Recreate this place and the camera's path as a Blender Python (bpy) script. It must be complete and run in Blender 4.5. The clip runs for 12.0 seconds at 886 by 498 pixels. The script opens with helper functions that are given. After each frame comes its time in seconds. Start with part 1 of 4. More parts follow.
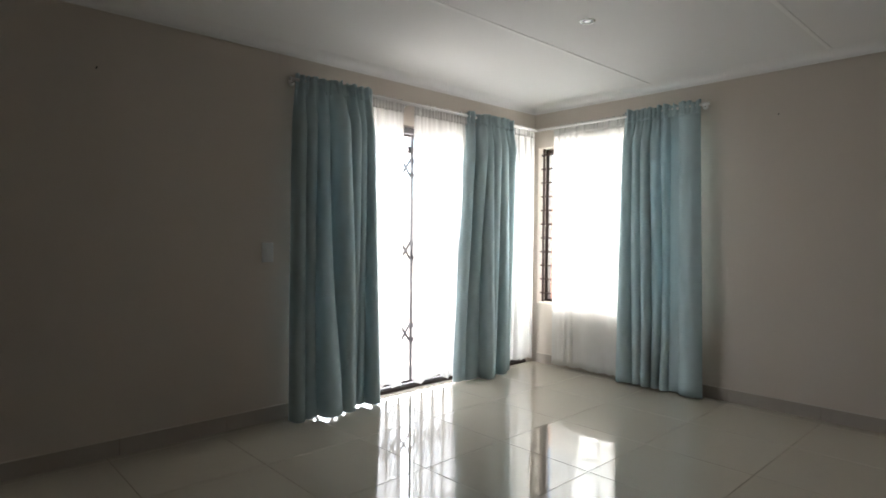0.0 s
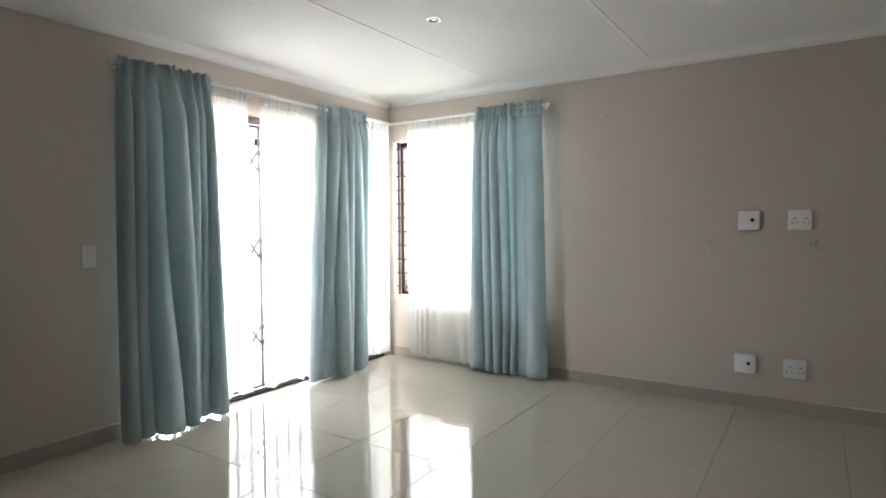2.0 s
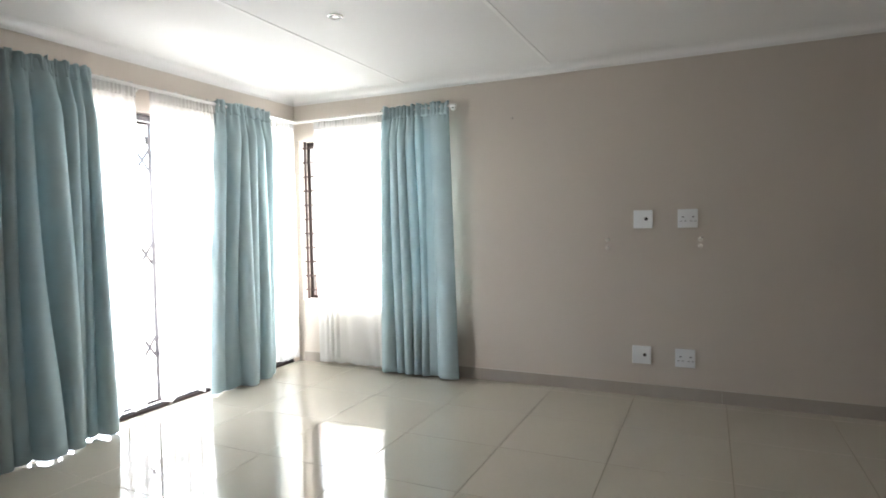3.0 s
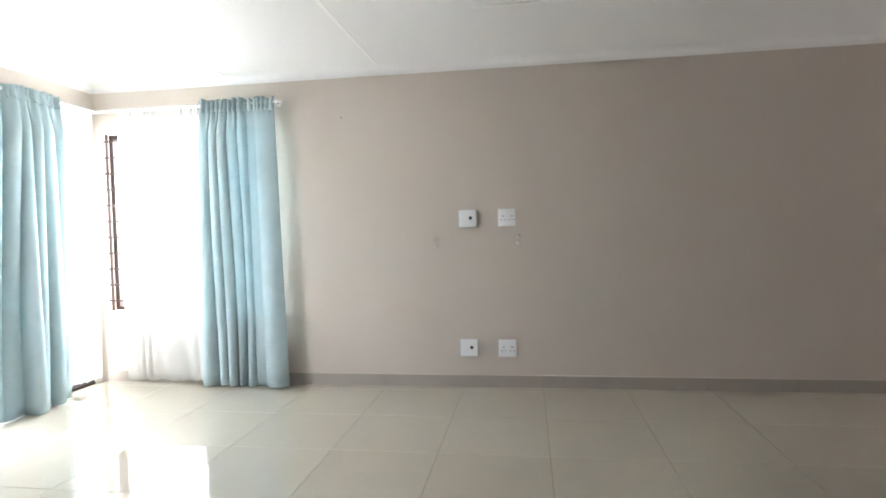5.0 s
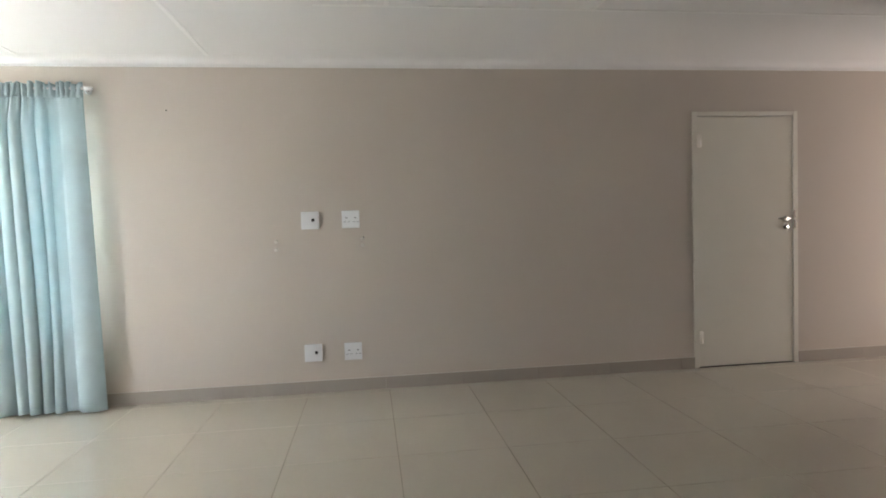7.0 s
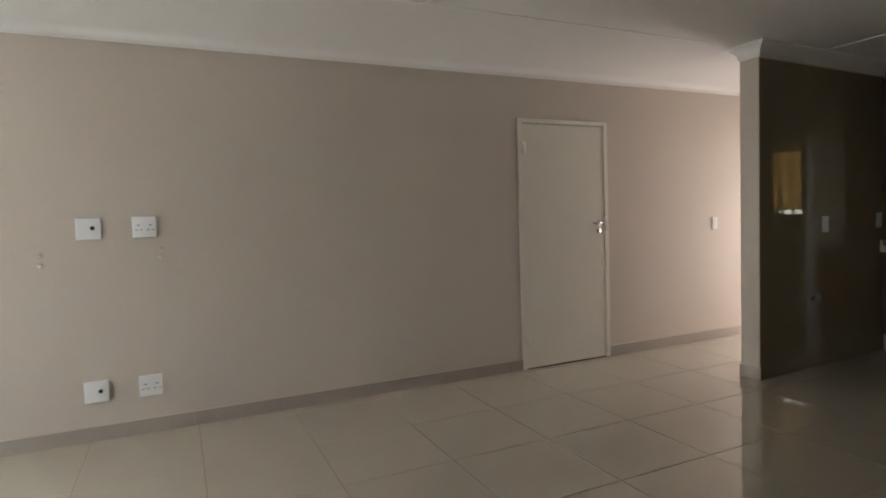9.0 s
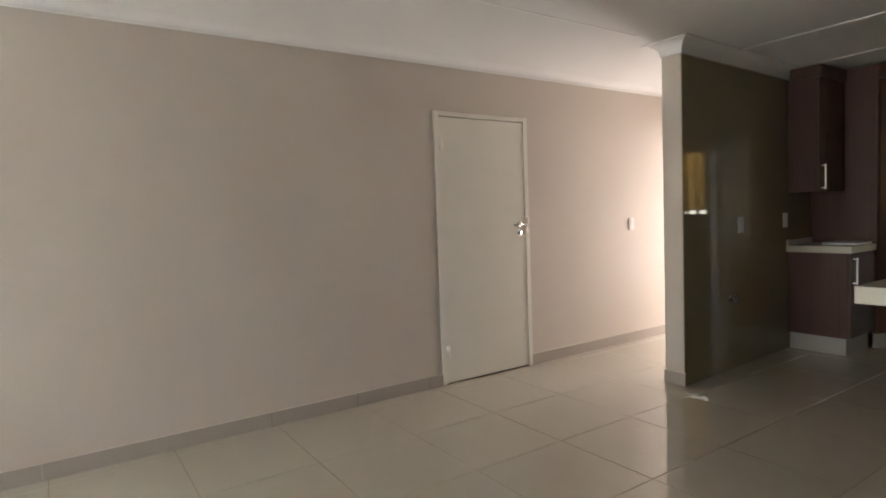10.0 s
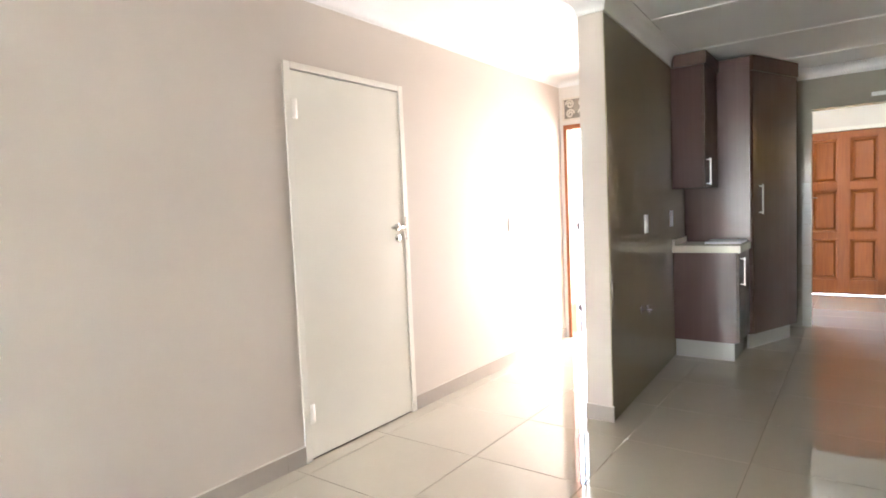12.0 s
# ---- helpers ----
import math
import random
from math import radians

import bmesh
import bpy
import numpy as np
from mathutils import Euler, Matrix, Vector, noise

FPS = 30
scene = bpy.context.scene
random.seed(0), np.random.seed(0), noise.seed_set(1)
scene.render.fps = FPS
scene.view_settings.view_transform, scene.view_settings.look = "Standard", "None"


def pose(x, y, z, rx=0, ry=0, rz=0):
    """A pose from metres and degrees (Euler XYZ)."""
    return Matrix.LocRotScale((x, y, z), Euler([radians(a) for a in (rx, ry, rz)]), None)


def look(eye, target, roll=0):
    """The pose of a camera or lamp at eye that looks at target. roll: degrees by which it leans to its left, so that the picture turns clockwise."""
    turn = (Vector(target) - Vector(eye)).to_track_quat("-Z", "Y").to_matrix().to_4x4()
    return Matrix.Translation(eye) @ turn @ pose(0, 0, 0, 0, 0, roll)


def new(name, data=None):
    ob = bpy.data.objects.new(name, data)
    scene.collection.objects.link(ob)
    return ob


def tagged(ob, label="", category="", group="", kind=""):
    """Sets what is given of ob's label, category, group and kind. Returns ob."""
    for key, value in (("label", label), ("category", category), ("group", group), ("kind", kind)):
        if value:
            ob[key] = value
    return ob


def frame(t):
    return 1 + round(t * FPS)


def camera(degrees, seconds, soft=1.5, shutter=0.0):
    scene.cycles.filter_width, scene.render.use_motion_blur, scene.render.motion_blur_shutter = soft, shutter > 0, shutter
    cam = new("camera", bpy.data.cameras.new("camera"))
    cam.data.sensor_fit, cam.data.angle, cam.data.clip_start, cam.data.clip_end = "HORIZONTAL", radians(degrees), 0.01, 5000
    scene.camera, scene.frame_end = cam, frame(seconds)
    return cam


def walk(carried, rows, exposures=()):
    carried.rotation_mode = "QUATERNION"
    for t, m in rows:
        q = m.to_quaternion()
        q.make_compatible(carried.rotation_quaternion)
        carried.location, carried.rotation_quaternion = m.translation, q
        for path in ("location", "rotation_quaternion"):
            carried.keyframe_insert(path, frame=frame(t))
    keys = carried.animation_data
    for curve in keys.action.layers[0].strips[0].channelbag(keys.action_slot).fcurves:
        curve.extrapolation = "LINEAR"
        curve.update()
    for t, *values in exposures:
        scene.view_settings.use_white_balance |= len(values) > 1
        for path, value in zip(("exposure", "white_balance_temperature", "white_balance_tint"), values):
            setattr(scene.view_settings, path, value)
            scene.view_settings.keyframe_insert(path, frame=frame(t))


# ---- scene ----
cam = camera(75.3, 12.0, soft=1.8)
PATH = [
    (0, (2.144, 0.028, 1.228), (3.512, 1.487, 1.183), 0.5),
    (0.5, (2.182, 0.015, 1.235), (3.61, 1.413, 1.175), 0.3),
    (1, (2.185, 0.03, 1.253), (3.699, 1.335, 1.18), 0.0),
    (1.5, (2.191, 0.015, 1.257), (3.785, 1.221, 1.185), -0.2),
    (2, (2.212, 0.017, 1.281), (3.886, 1.108, 1.197), -0.4),
    (2.5, (2.246, 0.007, 1.265), (3.994, 0.976, 1.189), -0.7),
    (3, (2.272, -0.02, 1.292), (4.085, 0.819, 1.203), -1.0),
    (5, (2.298, -0.036, 1.222), (4.276, 0.255, 1.152), -1.4),
    (5.5, (2.28, -0.017, 1.234), (4.274, 0.118, 1.158), -1.4),
    (6, (2.283, -0.022, 1.231), (4.281, -0.023, 1.154), -1.5),
    (6.5, (2.297, -0.014, 1.233), (4.291, -0.145, 1.152), -1.6),
    (7, (2.302, -0.017, 1.229), (4.284, -0.272, 1.148), -1.7),
    (9, (2.642, -0.064, 1.288), (4.454, -0.904, 1.182), -1.9),
    (9.5, (2.804, -0.177, 1.288), (4.557, -1.132, 1.179), -2.0),
    (10, (3.059, -0.237, 1.304), (4.713, -1.355, 1.187), -2.1),
    (10.5, (3.348, -0.307, 1.294), (4.865, -1.605, 1.174), -2.2),
    (11, (3.676, -0.424, 1.309), (5.077, -1.846, 1.183), -2.4),
    (11.5, (4.021, -0.547, 1.301), (5.313, -2.068, 1.17), -2.4),
    (12, (4.315, -0.71, 1.295), (5.492, -2.321, 1.162), -2.5),
]
EXPOSURES = [(0.0, 2.8, 6400, 10), (1.0, 3.17, 6350, 10), (2.5, 3.67, 6250, 10), (3.2, 4.0, 6200, 10), (5.0, 4.75, 6050, 10), (6.0, 4.98, 6150, 10), (7.0, 4.63, 6300, 10), 
             (9.0, 4.46, 6500, 10), (9.5, 4.72, 6500, 10), (10.0, 5.01, 6500, 10), (10.5, 5.57, 6500, 10), (11.0, 5.86, 6400, 10), (11.5, 6.29, 6250, 10), (12.0, 6.47, 6150, 10)]
walk(cam, [(t, look(eye, target, roll)) for t, eye, target, roll in PATH], EXPOSURES)

# ---- world, sun, window light ----
world = bpy.data.worlds.new("world")
scene.world = world
world.use_nodes = True
wn = world.node_tree
sky = wn.nodes.new("ShaderNodeTexSky")
sky.sky_type, sky.sun_disc = "NISHITA", False
sky.sun_elevation, sky.sun_rotation = radians(62), radians(268)
wn.links.new(sky.outputs[0], wn.nodes["Background"].inputs[0])
wn.nodes["Background"].inputs[1].default_value = 0.12

sun = new("sun", bpy.data.lights.new("sun", "SUN"))
sun.data.energy, sun.data.angle, sun.data.color = 3.0, radians(0.5), (1.0, 0.95, 0.88)
_az, _el = radians(268), radians(62)
sun.matrix_world = look((Vector((math.sin(_az) * math.cos(_el), math.cos(_az) * math.cos(_el), math.sin(_el))) * 20), (0, 0, 0))


def window_light(name, centre, toward, w, h, watts, color):
    lamp = new(name, bpy.data.lights.new(name, "AREA"))
    lamp.data.shape, lamp.data.size, lamp.data.size_y = "RECTANGLE", w, h
    lamp.data.energy, lamp.data.color = watts, color
    lamp.matrix_world = look(centre, Vector(centre) + Vector(toward))
    return lamp


window_light("sliding_door_daylight", (5.40, 4.45, 1.45), (0, -1, -0.35), 2.6, 2.1, 32, (1.0, 0.98, 0.95))
window_light("window_daylight", (7.30, 2.78, 1.50), (-1, 0, -0.20), 1.4, 1.6, 23, (1.0, 0.98, 0.95))
window_light("exit_daylight", (6.20, -7.15, 1.10), (0, 1, 0), 1.0, 2.0, 4.0, (1.0, 0.89, 0.84))
window_light("hall_daylight", (5.75, -9.75, 1.35), (-0.2, 1, 0), 1.0, 1.5, 0.38, (1.0, 0.97, 0.93))
window_light("kitchen_daylight", (3.835, -7.50, 1.60), (0, 1, 0), 0.40, 0.84, 0.35, (1.0, 0.92, 0.78))

# ---- materials ----


def material(name, base, rough=0.5, metal=0.0, var=0.06, scale=3.0, fine=60.0, bump=0.02, spec=0.5, coat=0.0, random_tone=0.0):
    """Principled surface whose tone varies at a coarse and a fine scale, with a fine relief."""
    m = bpy.data.materials.new(name)
    m.use_nodes = True
    n, l = m.node_tree.nodes, m.node_tree.links
    p = n["Principled BSDF"]
    co = n.new("ShaderNodeTexCoord")
    big, small = n.new("ShaderNodeTexNoise"), n.new("ShaderNodeTexNoise")
    big.inputs["Scale"].default_value, small.inputs["Scale"].default_value = scale, fine
    big.inputs["Detail"].default_value, small.inputs["Detail"].default_value = 5, 3
    for t in (big, small):
        l.new(co.outputs["Object"], t.inputs["Vector"])
    add = n.new("ShaderNodeMath")
    add.operation = "MULTIPLY_ADD"
    l.new(small.outputs[0], add.inputs[0])
    add.inputs[1].default_value = 0.35
    l.new(big.outputs[0], add.inputs[2])
    src = add.outputs[0]
    if random_tone:
        info = n.new("ShaderNodeObjectInfo")
        mix = n.new("ShaderNodeMath")
        mix.operation = "MULTIPLY_ADD"
        l.new(info.outputs["Random"], mix.inputs[0])
        mix.inputs[1].default_value = random_tone
        l.new(src, mix.inputs[2])
        src = mix.outputs[0]
    ramp = n.new("ShaderNodeMapRange")
    ramp.inputs["From Min"].default_value, ramp.inputs["From Max"].default_value = 0.35, 1.0
    ramp.inputs["To Min"].default_value, ramp.inputs["To Max"].default_value = 1 - var, 1 + var
    l.new(src, ramp.inputs["Value"])
    hsv = n.new("ShaderNodeHueSaturation")
    hsv.inputs["Color"].default_value = (*base, 1)
    l.new(ramp.outputs[0], hsv.inputs["Value"])
    l.new(hsv.outputs[0], p.inputs["Base Color"])
    p.inputs["Metallic"].default_value = metal
    p.inputs["Specular IOR Level"].default_value = spec
    p.inputs["Coat Weight"].default_value = coat
    rr = n.new("ShaderNodeMapRange")
    rr.inputs["From Min"].default_value, rr.inputs["From Max"].default_value = 0.3, 0.7
    rr.inputs["To Min"].default_value, rr.inputs["To Max"].default_value = rough * 0.85, min(1, rough * 1.2)
    l.new(big.outputs[0], rr.inputs["Value"])
    l.new(rr.outputs[0], p.inputs["Roughness"])
    if bump:
        b = n.new("ShaderNodeBump")
        b.inputs["Strength"].default_value, b.inputs["Distance"].default_value = bump * 10, 0.001
        l.new(small.outputs[0], b.inputs["Height"])
        l.new(b.outputs[0], p.inputs["Normal"])
    return m


def wood(name, dark, light, rough, ring=14.0, stretch=(1, 1, 0.06), bump=0.02, coat=0.0):
    """Wood with its grain along z."""
    m = material(name, light, rough, var=0.08, bump=0, coat=coat)
    n, l = m.node_tree.nodes, m.node_tree.links
    p = n["Principled BSDF"]
    co, mp, noise_t = n.new("ShaderNodeTexCoord"), n.new("ShaderNodeMapping"), n.new("ShaderNodeTexNoise")
    mp.inputs["Scale"].default_value = stretch
    noise_t.inputs["Scale"].default_value, noise_t.inputs["Detail"].default_value, noise_t.inputs["Distortion"].default_value = ring, 8, 0.6
    info = n.new("ShaderNodeObjectInfo")
    sc = n.new("ShaderNodeVectorMath")
    sc.operation = "ADD"
    l.new(co.outputs["Object"], sc.inputs[0])
    l.new(info.outputs["Random"], sc.inputs[1])
    l.new(sc.outputs[0], mp.inputs[0])
    l.new(mp.outputs[0], noise_t.inputs["Vector"])
    r = n.new("ShaderNodeValToRGB")
    r.color_ramp.elements[0].position, r.color_ramp.elements[1].position = 0.32, 0.68
    r.color_ramp.elements[0].color, r.color_ramp.elements[1].color = (*dark, 1), (*light, 1)
    l.new(noise_t.outputs[0], r.inputs[0])
    l.new(r.outputs[0], p.inputs["Base Color"])
    b = n.new("ShaderNodeBump")
    b.inputs["Strength"].default_value, b.inputs["Distance"].default_value = bump * 10, 0.001
    l.new(noise_t.outputs[0], b.inputs["Height"])
    l.new(b.outputs[0], p.inputs["Normal"])
    return m


def fabric(name, base, pass_through, clear, weave=900.0, var=0.06, behind=None):
    """Cloth: diffuse, partly translucent, with an open part between the threads."""
    m = bpy.data.materials.new(name)
    m.use_nodes = True
    n, l = m.node_tree.nodes, m.node_tree.links
    n.remove(n["Principled BSDF"])
    co, tex, hsv, rng = n.new("ShaderNodeTexCoord"), n.new("ShaderNodeTexNoise"), n.new("ShaderNodeHueSaturation"), n.new("ShaderNodeMapRange")
    tex.inputs["Scale"].default_value = 6
    tex.inputs["Detail"].default_value = 8
    l.new(co.outputs["Object"], tex.inputs["Vector"])
    rng.inputs["From Min"].default_value, rng.inputs["From Max"].default_value = 0.3, 0.7
    rng.inputs["To Min"].default_value, rng.inputs["To Max"].default_value = 1 - var, 1 + var
    l.new(tex.outputs[0], rng.inputs["Value"])
    hsv.inputs["Color"].default_value = (*base, 1)
    l.new(rng.outputs[0], hsv.inputs["Value"])
    d, t, tr = n.new("ShaderNodeBsdfDiffuse"), n.new("ShaderNodeBsdfTranslucent"), n.new("ShaderNodeBsdfTransparent")
    m1, m2 = n.new("ShaderNodeMixShader"), n.new("ShaderNodeMixShader")
    l.new(hsv.outputs[0], d.inputs[0])
    if behind:
        t.inputs[0].default_value = (*behind, 1)
    else:
        l.new(hsv.outputs[0], t.inputs[0])
    weave_t = n.new("ShaderNodeTexNoise")
    weave_t.inputs["Scale"].default_value = weave
    l.new(co.outputs["Object"], weave_t.inputs["Vector"])
    b = n.new("ShaderNodeBump")
    b.inputs["Strength"].default_value, b.inputs["Distance"].default_value = 0.3, 0.0006
    l.new(weave_t.outputs[0], b.inputs["Height"])
    l.new(b.outputs[0], d.inputs["Normal"])
    m1.inputs[0].default_value, m2.inputs[0].default_value = pass_through, clear
    l.new(d.outputs[0], m1.inputs[1])
    l.new(t.outputs[0], m1.inputs[2])
    l.new(m1.outputs[0], m2.inputs[1])
    l.new(tr.outputs[0], m2.inputs[2])
    l.new(m2.outputs[0], n["Material Output"].inputs[0])
    return m


def pane_glass(name):
    m = bpy.data.materials.new(name)
    m.use_nodes = True
    n, l = m.node_tree.nodes, m.node_tree.links
    n.remove(n["Principled BSDF"])
    tr, gl, mx, fr = n.new("ShaderNodeBsdfTransparent"), n.new("ShaderNodeBsdfGlossy"), n.new("ShaderNodeMixShader"), n.new("ShaderNodeFresnel")
    tr.inputs[0].default_value = (0.95, 0.97, 0.96, 1)
    gl.inputs["Roughness"].default_value = 0.01
    fr.inputs[0].default_value = 1.45
    l.new(fr.outputs[0], mx.inputs[0])
    l.new(tr.outputs[0], mx.inputs[1])
    l.new(gl.outputs[0], mx.inputs[2])
    l.new(mx.outputs[0], n["Material Output"].inputs[0])
    return m


WALL = material("wall_paint", (0.585, 0.523, 0.459), 0.62, var=0.035, scale=1.3, fine=240, bump=0.03, spec=0.35)
PALE = material("pale_paint", (0.66, 0.62, 0.56), 0.55, var=0.03, scale=1.5, fine=240, bump=0.03)
CEIL = material("ceiling_paint", (0.77, 0.76, 0.745), 0.75, var=0.02, scale=0.9, fine=90, bump=0.015, spec=0.3)
STRIP = material("cover_strip_paint", (0.83, 0.82, 0.80), 0.55, var=0.02)
TILE = material("porcelain_tile", (0.445, 0.405, 0.335), 0.022, var=0.035, scale=2.2, fine=35, bump=0.0, spec=0.75, coat=0.5, random_tone=0.08)
GROUT = material("grout", (0.22, 0.175, 0.135), 0.85, var=0.2, scale=5, fine=120)
SKIRT = material("skirting_tile", (0.40, 0.355, 0.31), 0.16, var=0.05, scale=4, fine=60, bump=0.0, random_tone=0.2)
SKIRT_EDGE = material("skirting_grout", (0.62, 0.57, 0.50), 0.7)
DOOR_PAINT = material("door_enamel", (0.74, 0.71, 0.625), 0.34, var=0.025, scale=2.5, fine=70, bump=0.01)
FRAME_PAINT = material("frame_enamel", (0.75, 0.72, 0.64), 0.34, var=0.03, scale=4)
PLASTIC = material("white_plastic", (0.82, 0.83, 0.84), 0.22, var=0.015, bump=0)
DARK = material("black_plastic", (0.012, 0.012, 0.013), 0.4, bump=0)
CHROME = material("brushed_steel", (0.62, 0.61, 0.59), 0.20, metal=1.0, var=0.05, bump=0)
SATIN = material("satin_steel", (0.80, 0.79, 0.77), 0.42, metal=0.6, var=0.03, bump=0)
BRONZE = material("bronze_aluminium", (0.045, 0.032, 0.028), 0.38, metal=0.4, var=0.12, bump=0.01)
GATE = material("grey_steel", (0.11, 0.105, 0.11), 0.45, metal=0.5, var=0.15, bump=0.01)
BARS = material("brown_steel", (0.075, 0.05, 0.045), 0.5, metal=0.3, var=0.2, bump=0.02)
TEAL = fabric("teal_cloth", (0.47, 0.575, 0.595), 0.15, 0.0, behind=(0.50, 0.64, 0.68))
SHEER = fabric("white_voile", (0.90, 0.89, 0.87), 0.42, 0.36, var=0.03)
TAPE = fabric("white_tape", (0.80, 0.79, 0.75), 0.4, 0.15)
ROD = material("white_enamel", (0.80, 0.79, 0.77), 0.34, var=0.02, bump=0)
SPLASH = material("olive_glass_tile", (0.285, 0.238, 0.148), 0.035, var=0.05, scale=2, fine=30, bump=0, spec=0.42)
GREYTILE = material("grey_glazed_tile", (0.32, 0.305, 0.25), 0.10, var=0.05, scale=2, fine=30, bump=0, spec=0.2)
GLAZED = material("pale_glazed_tile", (0.38, 0.37, 0.32), 0.28, var=0.04, scale=3, fine=30, bump=0, spec=0.3, random_tone=0.3)
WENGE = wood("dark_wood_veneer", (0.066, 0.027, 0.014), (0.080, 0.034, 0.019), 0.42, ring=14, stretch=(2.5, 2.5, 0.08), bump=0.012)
# same wood as the doors, with the sides' greyish sheen mixed into its colour
WENGE_SHEEN = wood("dark_wood_sheen", (0.106, 0.061, 0.054), (0.116, 0.068, 0.060), 0.21, ring=14, stretch=(2.5, 2.5, 0.08), bump=0.012)
MERANTI = wood("red_brown_wood", (0.245, 0.062, 0.008), (0.31, 0.088, 0.013), 0.42, ring=22, stretch=(2, 2, 0.12))
COUNTER = material("cream_stone", (0.62, 0.58, 0.48), 0.16, var=0.06, scale=8, fine=160, bump=0)
KICK = material("grey_plinth", (0.42, 0.40, 0.36), 0.2, var=0.06, scale=3)
GLASS = pane_glass("clear_glass")
BLIND = fabric("cream_blind", (0.74, 0.59, 0.33), 0.8, 0.02)
PAVE = material("paving", (0.33, 0.30, 0.27), 0.8, var=0.2, scale=0.8, fine=14, bump=0.2)
BRICK = material("red_brick", (0.30, 0.13, 0.085), 0.85, var=0.2, scale=3, fine=60, bump=0.2, random_tone=0.6)
MORTAR = material("mortar", (0.42, 0.39, 0.34), 0.9, var=0.1)
LENS = material("lamp_glass", (0.75, 0.75, 0.72), 0.1, bump=0)
VENT = material("vent_plaster", (0.62, 0.56, 0.46), 0.6, var=0.1)
HOLE = material("vent_hollow_shade", (0.26, 0.23, 0.19), 0.9)

# ---- shape helpers ----


def box(bm, x0, x1, y0, y1, z0, z1, bevel=0.0):
    """A box in bm, with bevelled edges if asked."""
    vs = [bm.verts.new((x, y, z)) for x in (x0, x1) for y in (y0, y1) for z in (z0, z1)]
    fs = [bm.faces.new([vs[i] for i in q]) for q in ((0, 1, 3, 2), (4, 6, 7, 5), (0, 4, 5, 1), (2, 3, 7, 6), (0, 2, 6, 4), (1, 5, 7, 3))]
    if bevel:
        es = list({e for f in fs for e in f.edges})
        bmesh.ops.bevel(bm, geom=es, offset=bevel, segments=2, affect="EDGES", profile=0.6)
    return fs


def tube(bm, a, b, r, seg=12, r2=None):
    """A closed round bar from a to b."""
    a, b = Vector(a), Vector(b)
    turn = (b - a).to_track_quat("Z", "Y").to_matrix().to_4x4()
    bmesh.ops.create_cone(bm, cap_ends=True, segments=seg, radius1=r, radius2=r if r2 is None else r2, depth=(b - a).length,
                          matrix=Matrix.Translation((a + b) / 2) @ turn)


def prism(bm, outline, z0, z1):
    """An upright prism over a plan outline."""
    lo = [bm.verts.new((x, y, z0)) for x, y in outline]
    hi = [bm.verts.new((x, y, z1)) for x, y in outline]
    k = len(outline)
    bm.faces.new(lo)
    bm.faces.new(hi)
    for i in range(k):
        bm.faces.new((lo[i], lo[(i + 1) % k], hi[(i + 1) % k], hi[i]))


def link(name, bm, mat, smooth=False):
    bmesh.ops.recalc_face_normals(bm, faces=bm.faces)
    me = bpy.data.meshes.new(name)
    bm.to_mesh(me)
    bm.free()
    if mat:
        me.materials.append(mat)
    if smooth:
        for p in me.polygons:
            p.use_smooth = True
    return new(name, me)


def part(name, bm, mat, parent, label="", smooth=False):
    ob = link(name, bm, mat, smooth)
    ob.parent = parent
    ob.matrix_parent_inverse = Matrix.Translation(parent.location).inverted()
    if label:
        tagged(ob, label)
    return ob


def thing(name, at, label, category, group="", kind=""):
    ob = new(name)
    ob.location = at
    ob.empty_display_size = 0.1
    return tagged(ob, label, category, group, kind)


def setting(name, bm, mat, label, smooth=False):
    return tagged(link(name, bm, mat, smooth), label, kind="structure")


def boxes(*rows, bevel=0.0):
    bm = bmesh.new()
    for r in rows:
        box(bm, *r, bevel)
    return bm


# ---- the large structure ----
XW, XE, YN, YK, ZC = -0.60, 6.67, 3.55, -7.27, 2.48
YX = -5.93          # the exit wall at the corridor's end
TOP = 2.62
DY0, DY1 = -3.560, -2.630      # the room door, outside its frame

ground = setting("ground", boxes((-150, 150, -150, 150, -0.30, -0.06)), PAVE, "pale concrete paving and earth outside the house")

floor = setting("floor", boxes((XW, XE + 0.05, YK, YN + 0.05, -0.10, -0.0025), (3.0, XE, -9.54, YK, -0.10, -0.0025)), GROUT, "brown cement grout bed under the polished floor tiles")

# walls: butted boxes with openings through them
setting("wall_north", boxes(
    (XW, 4.22, YN, 3.77, 0, TOP), (6.58, 6.89, YN, 3.77, 0, TOP), (4.22, 6.58, YN, 3.77, 2.10, TOP), (4.22, 6.58, 3.70, 3.77, -0.06, 0.0)),
    WALL, "taupe painted plaster wall with a sliding door opening")
WY0, WY1, WZ0, WZ1 = 2.07, 3.50, 0.58, 2.09
setting("wall_east", boxes(
    (XE, 6.89, YN, 3.50, 0, TOP), (XE, 6.89, DY1 - 0.043, WY0, 0, TOP), (XE, 6.89, WY0, WY1, 0, WZ0), (XE, 6.89, WY0, WY1, WZ1, TOP),
    (XE, 6.89, DY0 + 0.043, DY1 - 0.043, 2.051, TOP), (XE, 6.89, YX - 0.15, DY0 + 0.043, 0, TOP)),
    WALL, "taupe painted plaster wall with a window and a door")
setting("wall_west", boxes((XW - 0.2, XW, YK, 3.77, 0, TOP)), WALL, "plain taupe painted plaster wall")
setting("wall_exit", boxes((5.66, 5.80, YX - 0.15, YX, 0, TOP), (6.632, XE, YX - 0.15, YX, 0, TOP), (5.80, 6.632, YX - 0.15, YX, 2.06, TOP)),
        PALE, "cream painted wall around the exit door")
OX0, OX1, OZ = 4.10, 4.70, 2.10
